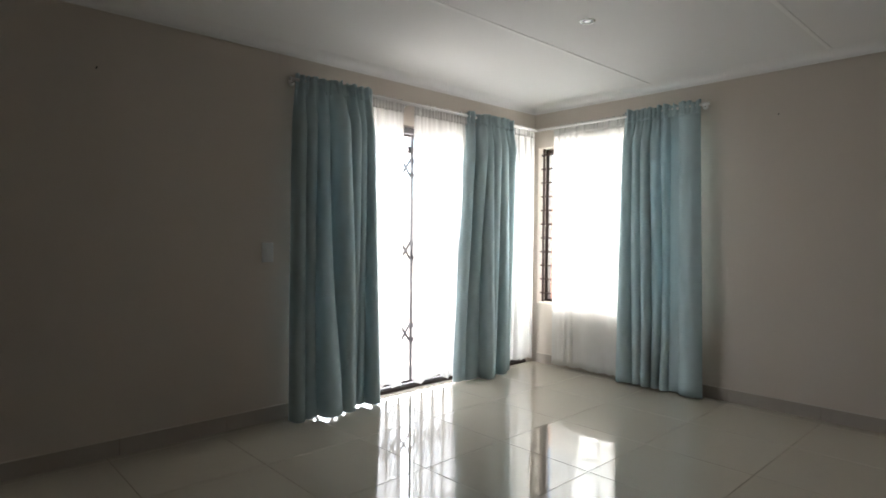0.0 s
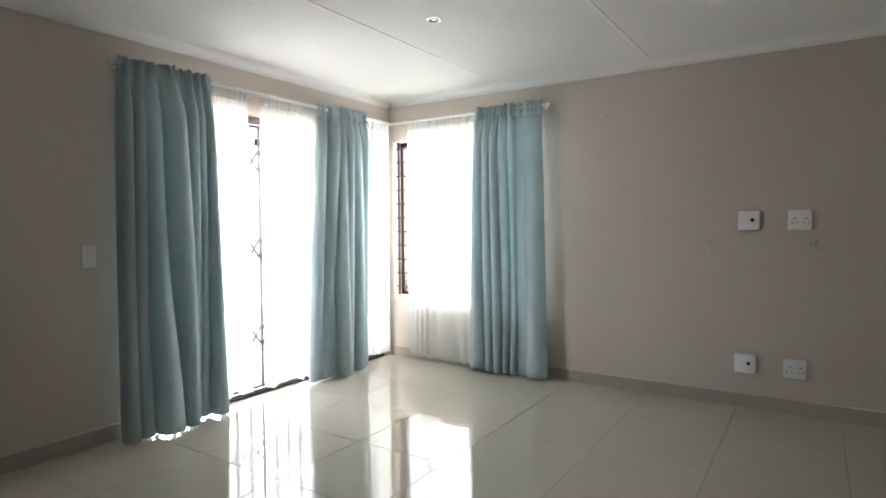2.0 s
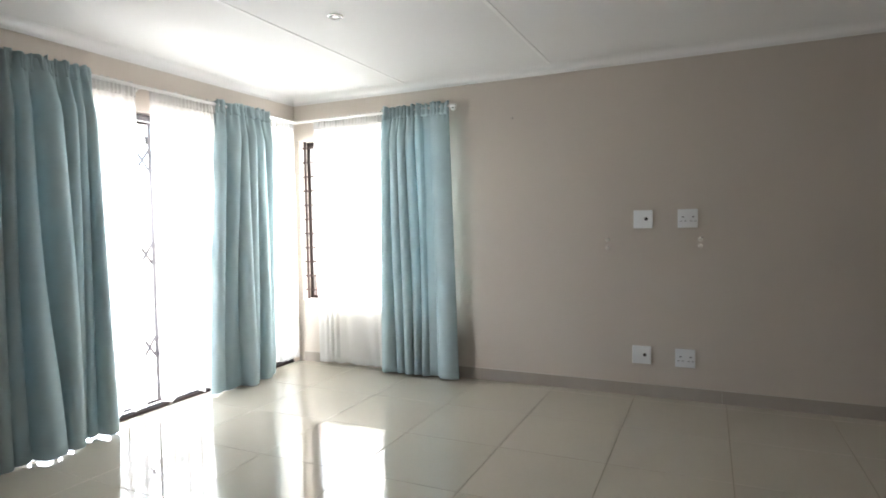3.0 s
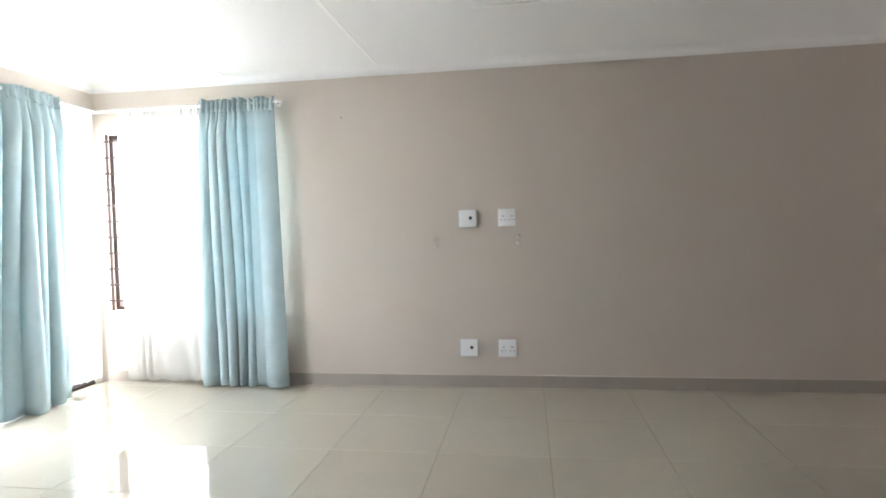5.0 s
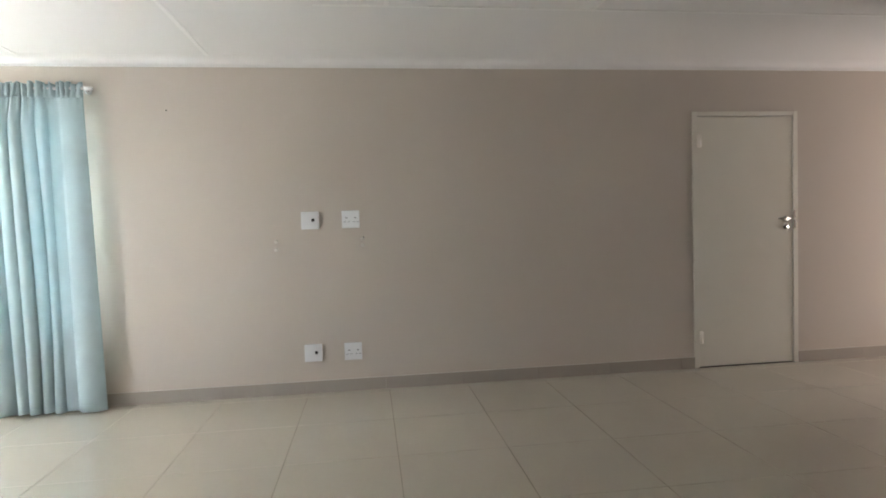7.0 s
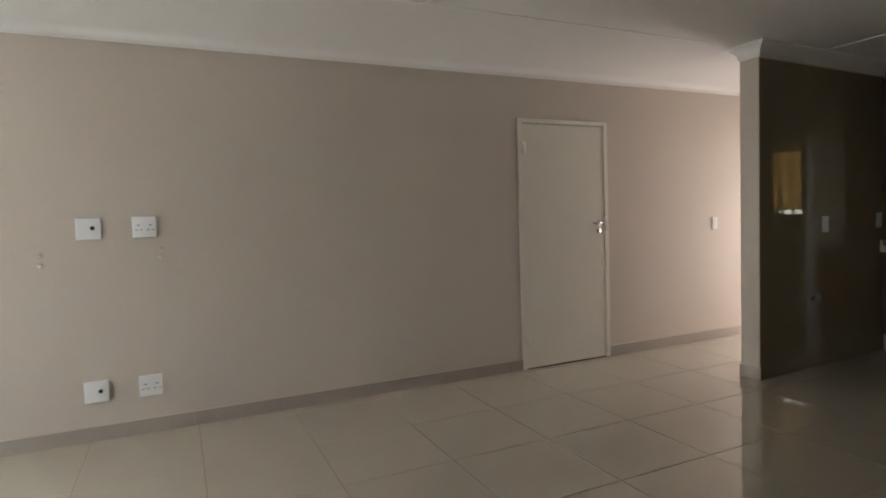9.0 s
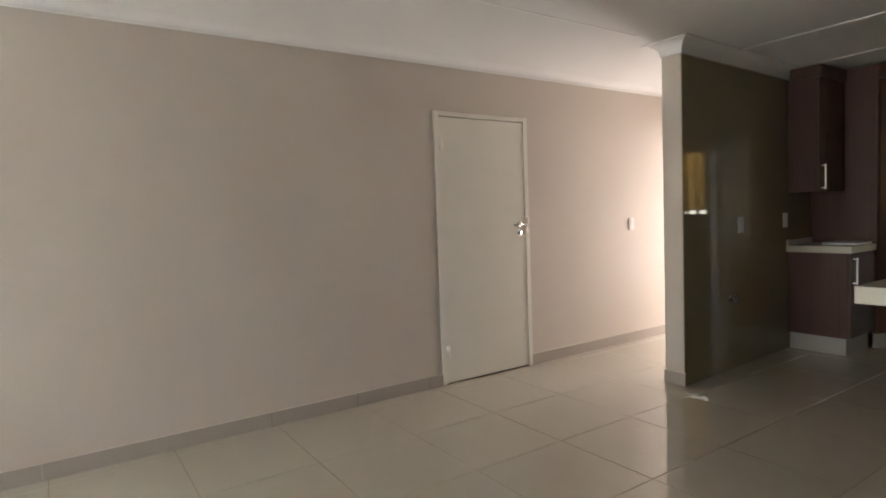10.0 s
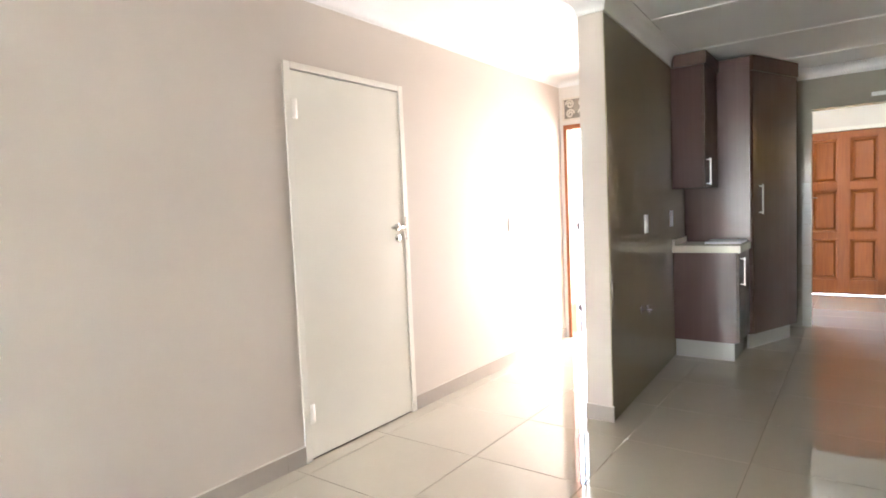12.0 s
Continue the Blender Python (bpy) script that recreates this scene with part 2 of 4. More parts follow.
KX0, KX1, KZ0, KZ1 = 3.63, 4.04, 1.17, 2.02
setting("wall_kitchen_south", boxes(
    (XW, KX0, YK - 0.15, YK, 0, TOP), (KX0, KX1, YK - 0.15, YK, 0, KZ0), (KX0, KX1, YK - 0.15, YK, KZ1, TOP),
    (OX0, OX1, YK - 0.15, YK, OZ, TOP), (OX1, 5.62, YK - 0.15, YK, 0, TOP)), GREYTILE, "glossy grey-green tiled kitchen wall with an open doorway")
setting("wall_pier", boxes((KX1, OX0, YK - 0.15, YK, 0, TOP)), WALL, "narrow taupe painted pier beside the doorway")
bm = bmesh.new()
prism(bm, [(5.503, -3.966), (5.655, -3.966), (5.655, YX - 0.15), (5.70, YX - 0.15), (5.70, YK - 0.15), (5.62, YK - 0.15), (5.62, YK), (5.6515, YK)], 0, TOP)
setting("wall_partition", bm, WALL, "painted partition wall between kitchen and passage, its end pale")
bm = bmesh.new()
prism(bm, [(5.497, -3.969), (5.503, -3.969), (5.6515, YK), (5.6455, YK)], 0, 2.375)
setting("splashback", bm, SPLASH, "glossy dark olive-brown tiled facing of the kitchen wall")
setting("wall_hall", boxes((3.0, 3.15, -9.69, YK - 0.15, 0, TOP), (7.0, 7.15, -9.69, YK - 0.15, 0, TOP),
                           (3.15, 4.00, -9.69, -9.54, 0, TOP), (4.00, 4.98, -9.69, -9.54, 2.12, TOP), (4.98, 5.25, -9.69, -9.54, 0, TOP),
                           (5.25, 6.25, -9.69, -9.54, 0, 0.6), (5.25, 6.25, -9.69, -9.54, 2.1, TOP), (6.25, 7.0, -9.69, -9.54, 0, TOP),
                           (5.70, 7.0, YK - 0.15, YK, 0, TOP)), PALE, "cream painted walls of the entrance hall")

bm = boxes((XW, XE + 0.1, YK - 0.15, YN + 0.1, ZC, ZC + 0.03), (3.0, 7.1, -9.69, YK - 0.15, ZC, ZC + 0.03))
ceiling = setting("ceiling", bm, CEIL, "white painted ceiling boards")
setting("roof", boxes((XW - 0.7, 7.45, YK - 0.15, 4.3, 2.622, 2.75), (2.6, 7.45, -10.2, YK - 0.152, 2.622, 2.75)), PALE, "plain roof slab over the house")
# cover strips on the board joints
rows = [(XW, 6.58, y - 0.013, y + 0.013, ZC - 0.0035, ZC) for y in (2.32, 1.07)]
rows += [(5.60, 5.64, YK, 0.25, ZC - 0.0045, ZC)]
rows += [(XW, 5.599, y - 0.013, y + 0.013, ZC - 0.0035, ZC) for y in (-0.16, -1.38)]
setting("cover_strip", boxes(*rows[:2], *rows[3:]), STRIP, "thin white cover strips on the ceiling joints")
setting("cover_strip_cross", boxes((5.60, 5.626, -3.60, 0.25, ZC - 0.0034, ZC)), STRIP, "thin white cover strip across the ceiling")
setting("cover_strip_kitchen", boxes(*[(1.0, 5.47, y - 0.02, y + 0.02, ZC - 0.007, ZC) for y in (-4.66, -5.68, -6.62)], bevel=0.002), STRIP,
        "white cover strips on the kitchen ceiling")


def cornice(name, pts, size=0.085, drop=0.094, lip=0.006, mat=None):
    """A coved cornice along the line pts, with the room on its left; it is mitred at the corners."""
    bm = bmesh.new()
    prof = [(0.0, -drop), (0.006, -drop), (0.008, -drop + 0.006)]
    for k in range(11):
        a = math.pi / 2 * k / 10
        prof.append((0.008 + size * (1 - math.cos(a)), -drop + 0.010 + (drop - 0.011 - lip) * math.sin(a)))
    prof += [(size + 0.011, -lip - 0.0005), (size + 0.012, 0.0)]
    rings = []
    k = len(pts)
    for i, p in enumerate(pts):
        p = Vector(p)
        d0 = (p - Vector(pts[i - 1])).normalized() if i else (Vector(pts[1]) - p).normalized()
        d1 = (Vector(pts[i + 1]) - p).normalized() if i < k - 1 else d0
        n0, n1 = Vector((-d0.y, d0.x)), Vector((-d1.y, d1.x))
        nn = (n0 + n1).normalized()
        nn /= max(0.3, nn.dot(n0))
        rings.append([bm.verts.new((p.x + nn.x * u, p.y + nn.y * u, ZC - 0.0005 + v)) for u, v in prof])
    for a, b in zip(rings, rings[1:]):
        for j in range(len(prof) - 1):
            bm.faces.new((a[j], a[j + 1], b[j + 1], b[j]))
    for r in (rings[0], rings[-1]):
        bm.faces.new(r)
    return setting(name, bm, mat or STRIP, "white coved plaster cornice")


cornice("cornice_main", [(5.76, YX), (XE, YX), (XE, YN), (XW, YN), (XW, YK)], size=0.080, drop=0.060, lip=0.0008, mat=CEIL)
cornice("cornice_kitchen", [(1.0, YK), (4.9, YK)])
cornice("cornice_partition", [(5.615, -6.6), (5.500, -3.969), (5.655, -3.966), (5.655, YX + 0.005)])

# ---- doors ----


def lever_set(parent, x, y, z, towards):
    """Lever, rose and key rose on a leaf whose face is at x; the lever points along y by towards."""
    bm = bmesh.new()
    tube(bm, (x, y, z), (x - 0.008, y, z), 0.024, 20)
    part("lever_rose", bm, CHROME, parent, "round brushed steel rose", True)
    bm = bmesh.new()
    tube(bm, (x - 0.008, y, z), (x - 0.045, y, z), 0.009)
    tube(bm, (x - 0.045, y - 0.008 * towards, z), (x - 0.045, y + 0.095 * towards, z), 0.009)
    part("lever", bm, CHROME, parent, "brushed steel lever handle", True)
    bm = bmesh.new()
    tube(bm, (x, y, z - 0.068), (x - 0.008, y, z - 0.068), 0.024, 20)
    part("key_rose", bm, CHROME, parent, "round brushed steel key rose", True)
    bm = boxes((x - 0.0095, x - 0.0085, y - 0.003, y + 0.003, z - 0.078, z - 0.060))
    part("keyhole", bm, DARK, parent)


d = thing("door_1", (XE, -3.095, 0), "closed cream painted flush door in a cream steel frame", "door", kind="structure")
fr = boxes((XE - 0.009, XE + 0.11, DY1 - 0.043, DY1, 0, 2.087), (XE - 0.009, XE + 0.11, DY0, DY0 + 0.043, 0, 2.087),
           (XE - 0.009, XE + 0.11, DY0 + 0.043, DY1 - 0.043, 2.051, 2.087), bevel=0.004)
part("door_frame", fr, FRAME_PAINT, d, "cream enamelled steel door frame")
leaf = part("door_leaf", boxes((XE - 0.003, XE + 0.037, DY0 + 0.0445, DY1 - 0.0445, 0.010, 2.045), bevel=0.0015), DOOR_PAINT, d, "smooth cream painted flush leaf")
# solid black strip in place of the shade under the leaf
part("threshold_shade", boxes((XE + 0.010, XE + 0.10, DY0 + 0.043, DY1 - 0.043, 0.0, 0.008)), DARK, d, "black strip for the shade in the gap under the leaf")
lever_set(d, XE - 0.003, DY0 + 0.108, 1.205, 1)
part("strike_plate", boxes((XE - 0.0115, XE - 0.0092, DY0 + 0.022, DY0 + 0.041, 1.210, 1.268), (XE - 0.0115, XE - 0.0092, DY0 + 0.022, DY0 + 0.041, 1.125, 1.19)), CHROME, d, "steel strike plate")
for z in (0.25, 1.85):
    bm = bmesh.new()
    tube(bm, (XE - 0.006, DY1 - 0.046, z - 0.05), (XE - 0.006, DY1 - 0.046, z + 0.05), 0.0075, 10)
    box(bm, XE - 0.0055, XE - 0.0032, DY1 - 0.078, DY1 - 0.050, z - 0.05, z + 0.05)
    part("hinge", bm, FRAME_PAINT, d, "painted butt hinge", True)
part("wall_behind", boxes((XE + 0.12, XE + 0.2195, DY0 + 0.043, DY1 - 0.043, 0, 2.049)), DARK, d, "dark space behind the closed door")

# front door in the hall, panelled
FX0, FX1, FY = 4.05, 4.93, -9.545
d = thing("door_2", (4.53, FY, 0), "varnished red-brown wooden front door with six raised panels", "door", kind="structure")
part("door_frame", boxes((FX0 - 0.049, FX0, FY - 0.10, FY + 0.02, 0, 2.12), (FX1, FX1 + 0.05, FY - 0.10, FY + 0.02, 0, 2.12), (FX0, FX1, FY - 0.10, FY + 0.02, 2.075, 2.12), bevel=0.003),
     FRAME_PAINT, d, "white painted door frame")
xm = (FX0 + FX1) / 2
cols = [(FX0 + 0.098, xm - 0.062), (xm + 0.062, FX1 - 0.098)]
rws = [(0.20, 0.72), (0.81, 1.34), (1.43, 1.98)]
st = [(FX0 + 0.003, cols[0][0]), (cols[0][1], cols[1][0]), (cols[1][1], FX1 - 0.003)]
bm = bmesh.new()
for a, b in st:
    box(bm, a, b, FY - 0.045, FY - 0.002, 0.012, 2.07, 0.002)
for a, b in cols:
    for z0, z1 in ((0.012, 0.20), (0.72, 0.81), (1.34, 1.43), (1.98, 2.07)):
        box(bm, a, b, FY - 0.045, FY - 0.0025, z0, z1, 0.002)
part("door_frame_rails", bm, MERANTI, d, "red-brown wooden stiles and rails")
for a, b in cols:
    for z0, z1 in rws:
        bm = bmesh.new()
        q = [[(a, z0), (b, z0), (b, z1), (a, z1)], [(a + 0.028, z0 + 0.028), (b - 0.028, z0 + 0.028), (b - 0.028, z1 - 0.028), (a + 0.028, z1 - 0.028)],
             [(a + 0.05, z0 + 0.05), (b - 0.05, z0 + 0.05), (b - 0.05, z1 - 0.05), (a + 0.05, z1 - 0.05)]]
        lv = [FY - 0.018, FY - 0.030, FY - 0.008]
        lp = [[bm.verts.new((x, y, z)) for x, z in loop] for loop, y in zip(q, lv)]
        for s_, t_ in zip(lp, lp[1:]):
            for i in range(4):
                bm.faces.new((s_[i], s_[(i + 1) % 4], t_[(i + 1) % 4], t_[i]))
        bm.faces.new(lp[-1])
        back = [bm.verts.new((x, FY - 0.04, z)) for x, z in q[0]]
        bm.faces.new(back)
        for i in range(4):
            bm.faces.new((lp[0][i], lp[0][(i + 1) % 4], back[(i + 1) % 4], back[i]))
        part("door_panel", bm, MERANTI, d, "raised wooden panel")
bm = boxes((FX1 - 0.07, FX1 - 0.025, FY - 0.002, FY + 0.006, 1.15, 1.30), bevel=0.002)
part("handle_plate", bm, CHROME, d, "steel handle plate")
bm = bmesh.new()
tube(bm, (FX1 - 0.05, FY + 0.006, 1.25), (FX1 - 0.05, FY + 0.05, 1.25), 0.008)
tube(bm, (FX1 - 0.04, FY + 0.05, 1.25), (FX1 - 0.16, FY + 0.05, 1.25), 0.008)
part("door_handle", bm, CHROME, d, "steel lever handle", True)
setting("wall_door_back", boxes((FX0, FX1, -9.69, -9.66, 0, 2.12)), PALE, "plain closure behind the front door")

# exit door opening: wooden frame, steel gate leaf
d = thing("door_3", (6.2, YX, 0), "open exit doorway with a varnished orange-brown wooden frame", "door", kind="structure")
part("door_frame", boxes((6.598, 6.632, YX - 0.12, YX + 0.012, 0, 2.06), (5.80, 5.855, YX - 0.12, YX + 0.012, 0, 2.06), (5.855, 6.598, YX - 0.12, YX + 0.012, 2.015, 2.06), bevel=0.004),
     MERANTI, d, "orange-brown wooden frame")
g = thing("security_gate", (6.55, YX - 0.06, 0), "dark steel security gate standing open in the exit doorway", "gate")
bm = bmesh.new()
box(bm, 6.560, 6.575, YX - 0.16, YX - 0.145, 0.03, 1.98)
box(bm, 6.560, 6.575, YX - 0.80, YX - 0.785, 0.03, 1.98)
for z in (0.03, 1.0, 1.965):
    box(bm, 6.561, 6.574, YX - 0.785, YX - 0.16, z, z + 0.015)
part("gate_frame", bm, GATE, g, "dark square steel frame")
for k in range(5):
    bm = bmesh.new()
    tube(bm, (6.5675, YX - 0.26 - 0.105 * k, 0.045), (6.5675, YX - 0.26 - 0.105 * k, 1.965), 0.006, 8)
    part("gate_bar", bm, GATE, g, smooth=True)
for z in (0.28, 1.085):
    part("gate_latch", boxes((6.545, 6.58, YX - 0.145, YX - 0.115, z - 0.03, z + 0.03), bevel=0.003), GATE, g, "dark steel latch box")

# air vent above the exit door
v = thing("air_vent", (6.54, YX, 2.2), "pale ornamental air vent with scrolls over the exit door", "vent")
# flat plate; its dark colour stands for shade inside the vent
part("vent_back", boxes((6.36, 6.625, YX + 0.001, YX + 0.006, 2.105, 2.305)), HOLE, v, "flat back plate, coloured dark as the shade in the hollow")
part("vent_frame", boxes((6.355, 6.37, YX + 0.001, YX + 0.022, 2.10, 2.31), (6.615, 6.63, YX + 0.001, YX + 0.022, 2.10, 2.31), (6.37, 6.615, YX + 0.001, YX + 0.022, 2.10, 2.115),
                         (6.37, 6.615, YX + 0.001, YX + 0.022, 2.295, 2.31)), VENT, v, "pale moulded frame")
for cx, cz, s_ in ((6.43, 2.16, 1), (6.555, 2.16, -1), (6.43, 2.25, -1), (6.555, 2.25, 1)):
    bm = bmesh.new()
    prev = None
    for k in range(22):
        a = k * 0.48
        r = 0.043 * (1 - k / 26)
        p = Vector((cx + s_ * r * math.cos(a), YX + 0.014, cz + r * math.sin(a)))
        if prev is not None:
            tube(bm, prev, p, 0.0085, 6)
        prev = p
    part("scroll", bm, VENT, v, "pale moulded scroll", True)

# ---- sliding door, gate, window ----
SX0, SX1 = 4.22, 6.58
d = thing("sliding_door", (5.4, 3.66, 0), "dark bronze aluminium sliding door with clear glass", "door", kind="structure")
part("frame_head", boxes((SX0, SX1, 3.64, 3.72, 2.03, 2.10), bevel=0.003), BRONZE, d, "dark bronze head rail")
part("frame_track", boxes((SX0, SX1, 3.555, 3.72, 0.0, 0.022), (SX0, SX1, 3.60, 3.61, 0.022, 0.035), (SX0, SX1, 3.66, 3.67, 0.022, 0.035), bevel=0.001), BRONZE, d, "dark bronze floor track")
for x in (SX0, SX1 - 0.045):
    part("frame_jamb", boxes((x, x + 0.045, 3.64, 3.72, 0.022, 2.03), bevel=0.003), BRONZE, d, "dark bronze jamb")
for x0, x1, y in ((5.78, SX1 - 0.046, 3.690), (5.76, SX1 - 0.050, 3.655)):
    s_ = boxes((x0, x0 + 0.05, y, y + 0.03, 0.036, 2.03), (x1 - 0.05, x1, y, y + 0.03, 0.036, 2.03), (x0 + 0.05, x1 - 0.05, y, y + 0.03, 0.036, 0.11),
               (x0 + 0.05, x1 - 0.05, y, y + 0.03, 1.985, 2.03), bevel=0.002)
    part("door_sash", s_, BRONZE, d, "dark bronze sash")
    gl = part("door_pane", boxes((x0 + 0.05, x1 - 0.05, y + 0.012, y + 0.017, 0.11, 1.985)), GLASS, d, "clear glass pane")
    gl.visible_shadow = False

g = thing("trellis_gate", (5.4, 3.60, 0), "grey steel trellis security gate drawn across the sliding door", "gate")
xs = [4.267 + 0.122 * k for k in range(18)]
part("gate_rail_top", boxes((SX0 + 0.002, SX1 - 0.002, 3.585, 3.615, 2.045, 2.09)), GATE, g, "grey steel top track")
part("gate_rail_bottom", boxes((SX0 + 0.002, SX1 - 0.002, 3.566, 3.594, 0.0225, 0.04), bevel=0.002), GATE, g, "dark steel bottom track")
for x in xs:
    part("gate_bar", boxes((x - 0.012, x + 0.012, 3.572, 3.582, 0.06, 2.03)), GATE, g)
for x0, x1 in zip(xs, xs[1:]):
    for z in (0.46, 1.12, 1.78):
        bm = bmesh.new()
        for sgn, yy in ((1, 3.5675), (-1, 3.5865)):
            a, b = Vector((x0, yy, z - sgn * 0.085)), Vector((x1, yy, z + sgn * 0.085))
            dr = (b - a).normalized()
            up = Vector((-dr.z, 0, dr.x)) * 0.009
            vs = [bm.verts.new(p + Vector((0, o, 0)) + u) for o in (-0.002, 0.002) for p, u in ((a, up), (b, up), (b, -up), (a, -up))]
            bm.faces.new(vs[:4])
            bm.faces.new(vs[4:])
            for i in range(4):
                bm.faces.new((vs[i], vs[(i + 1) % 4], vs[4 + (i + 1) % 4], vs[4 + i]))
        part("lattice", bm, GATE, g)
part("gate_lock", boxes((5.075, 5.215, 3.5885, 3.612, 1.885, 1.945), bevel=0.003), CHROME, g, "grey steel lock case")

w = thing("window_1", (6.8, 2.8, WZ0), "dark bronze aluminium window with clear panes", "window", kind="structure")
part("window_frame", boxes((6.79, 6.84, WY0, WY0 + 0.04, WZ0, WZ1), (6.79, 6.84, WY1 - 0.04, WY1, WZ0, WZ1), (6.79, 6.84, WY0 + 0.04, WY1 - 0.04, WZ0, WZ0 + 0.04),
                           (6.79, 6.84, WY0 + 0.04, WY1 - 0.04, WZ1 - 0.04, WZ1), (6.79, 6.84, 2.70, 2.74, WZ0 + 0.04, WZ1 - 0.04),
                           (6.79, 6.84, WY0 + 0.04, 2.70, 1.40, 1.44), bevel=0.002), BRONZE, w, "dark bronze window frame")
for a, b, z0, z1 in ((WY0 + 0.04, 2.70, WZ0 + 0.04, 1.40), (WY0 + 0.04, 2.70, 1.44, WZ1 - 0.04), (2.74, WY1 - 0.04, WZ0 + 0.04, WZ1 - 0.04)):
    gl = part("pane", boxes((6.812, 6.817, a, b, z0, z1)), GLASS, w, "clear glass pane")
    gl.visible_shadow = False
part("window_sill", boxes((6.671, 6.79, WY0, WY1, WZ0, WZ0 + 0.012), bevel=0.002), FRAME_PAINT, w, "pale plastered sill")
g = thing("burglar_bars", (6.72, 2.8, WZ0), "brown steel burglar bars inside the window", "bars")
for k in range(11):
    z = WZ0 + 0.10 + 0.1345 * k
    bm = bmesh.new()
    box(bm, 6.714, 6.720, WY0 + 0.002, WY1 - 0.002, z - 0.008, z + 0.008)
    part("bar", bm, BARS, g)
for y in (WY0 + 0.02, 2.82, WY1 - 0.030):
    part("upright", boxes((6.7205, 6.7265, y - 0.014, y + 0.014, WZ0 + 0.013, WZ1 - 0.002)), BARS, g)

# kitchen window with blind
w = thing("window_2", (3.83, YK, 1.17), "small kitchen window with a half-lowered cream blind", "window", kind="structure")
part("window_frame", boxes((KX0, KX0 + 0.03, YK - 0.10, YK - 0.06, KZ0, KZ1), (KX1 - 0.03, KX1, YK - 0.10, YK - 0.06, KZ0, KZ1), (KX0 + 0.03, KX1 - 0.03, YK - 0.10, YK - 0.06, KZ0, KZ0 + 0.03),
                           (KX0 + 0.03, KX1 - 0.03, YK - 0.10, YK - 0.06, KZ1 - 0.03, KZ1), bevel=0.002), BRONZE, w, "dark bronze frame")
gl = part("pane", boxes((KX0 + 0.03, KX1 - 0.03, YK - 0.083, YK - 0.078, KZ0 + 0.03, KZ1 - 0.03)), GLASS, w)
gl.visible_shadow = False
for x in (3.745, 3.885):
    part("glazing_bar", boxes((x, x + 0.03, YK - 0.10, YK - 0.06, KZ0 + 0.03, KZ1 - 0.03)), BRONZE, w)
b_ = thing("roller_blind", (3.83, YK - 0.04, 1.3), "cream roller blind with a seam across it, backlit", "blind")
part("cloth", boxes((KX0 + 0.004, KX1 - 0.004, YK - 0.045, YK - 0.042, 1.27, 1.70), (KX0 + 0.004, KX1 - 0.004, YK - 0.045, YK - 0.042, 1.704, KZ1 - 0.02)), BLIND, b_)
part("seam", boxes((KX0 + 0.004, KX1 - 0.004, YK - 0.047, YK - 0.040, 1.698, 1.706)), GROUT, b_, "dark seam")
part("hem_bar", boxes((KX0 + 0.004, KX1 - 0.004, YK - 0.05, YK - 0.037, 1.25, 1.27), bevel=0.003), BLIND, b_, "hem bar")

# ---- curtains ----


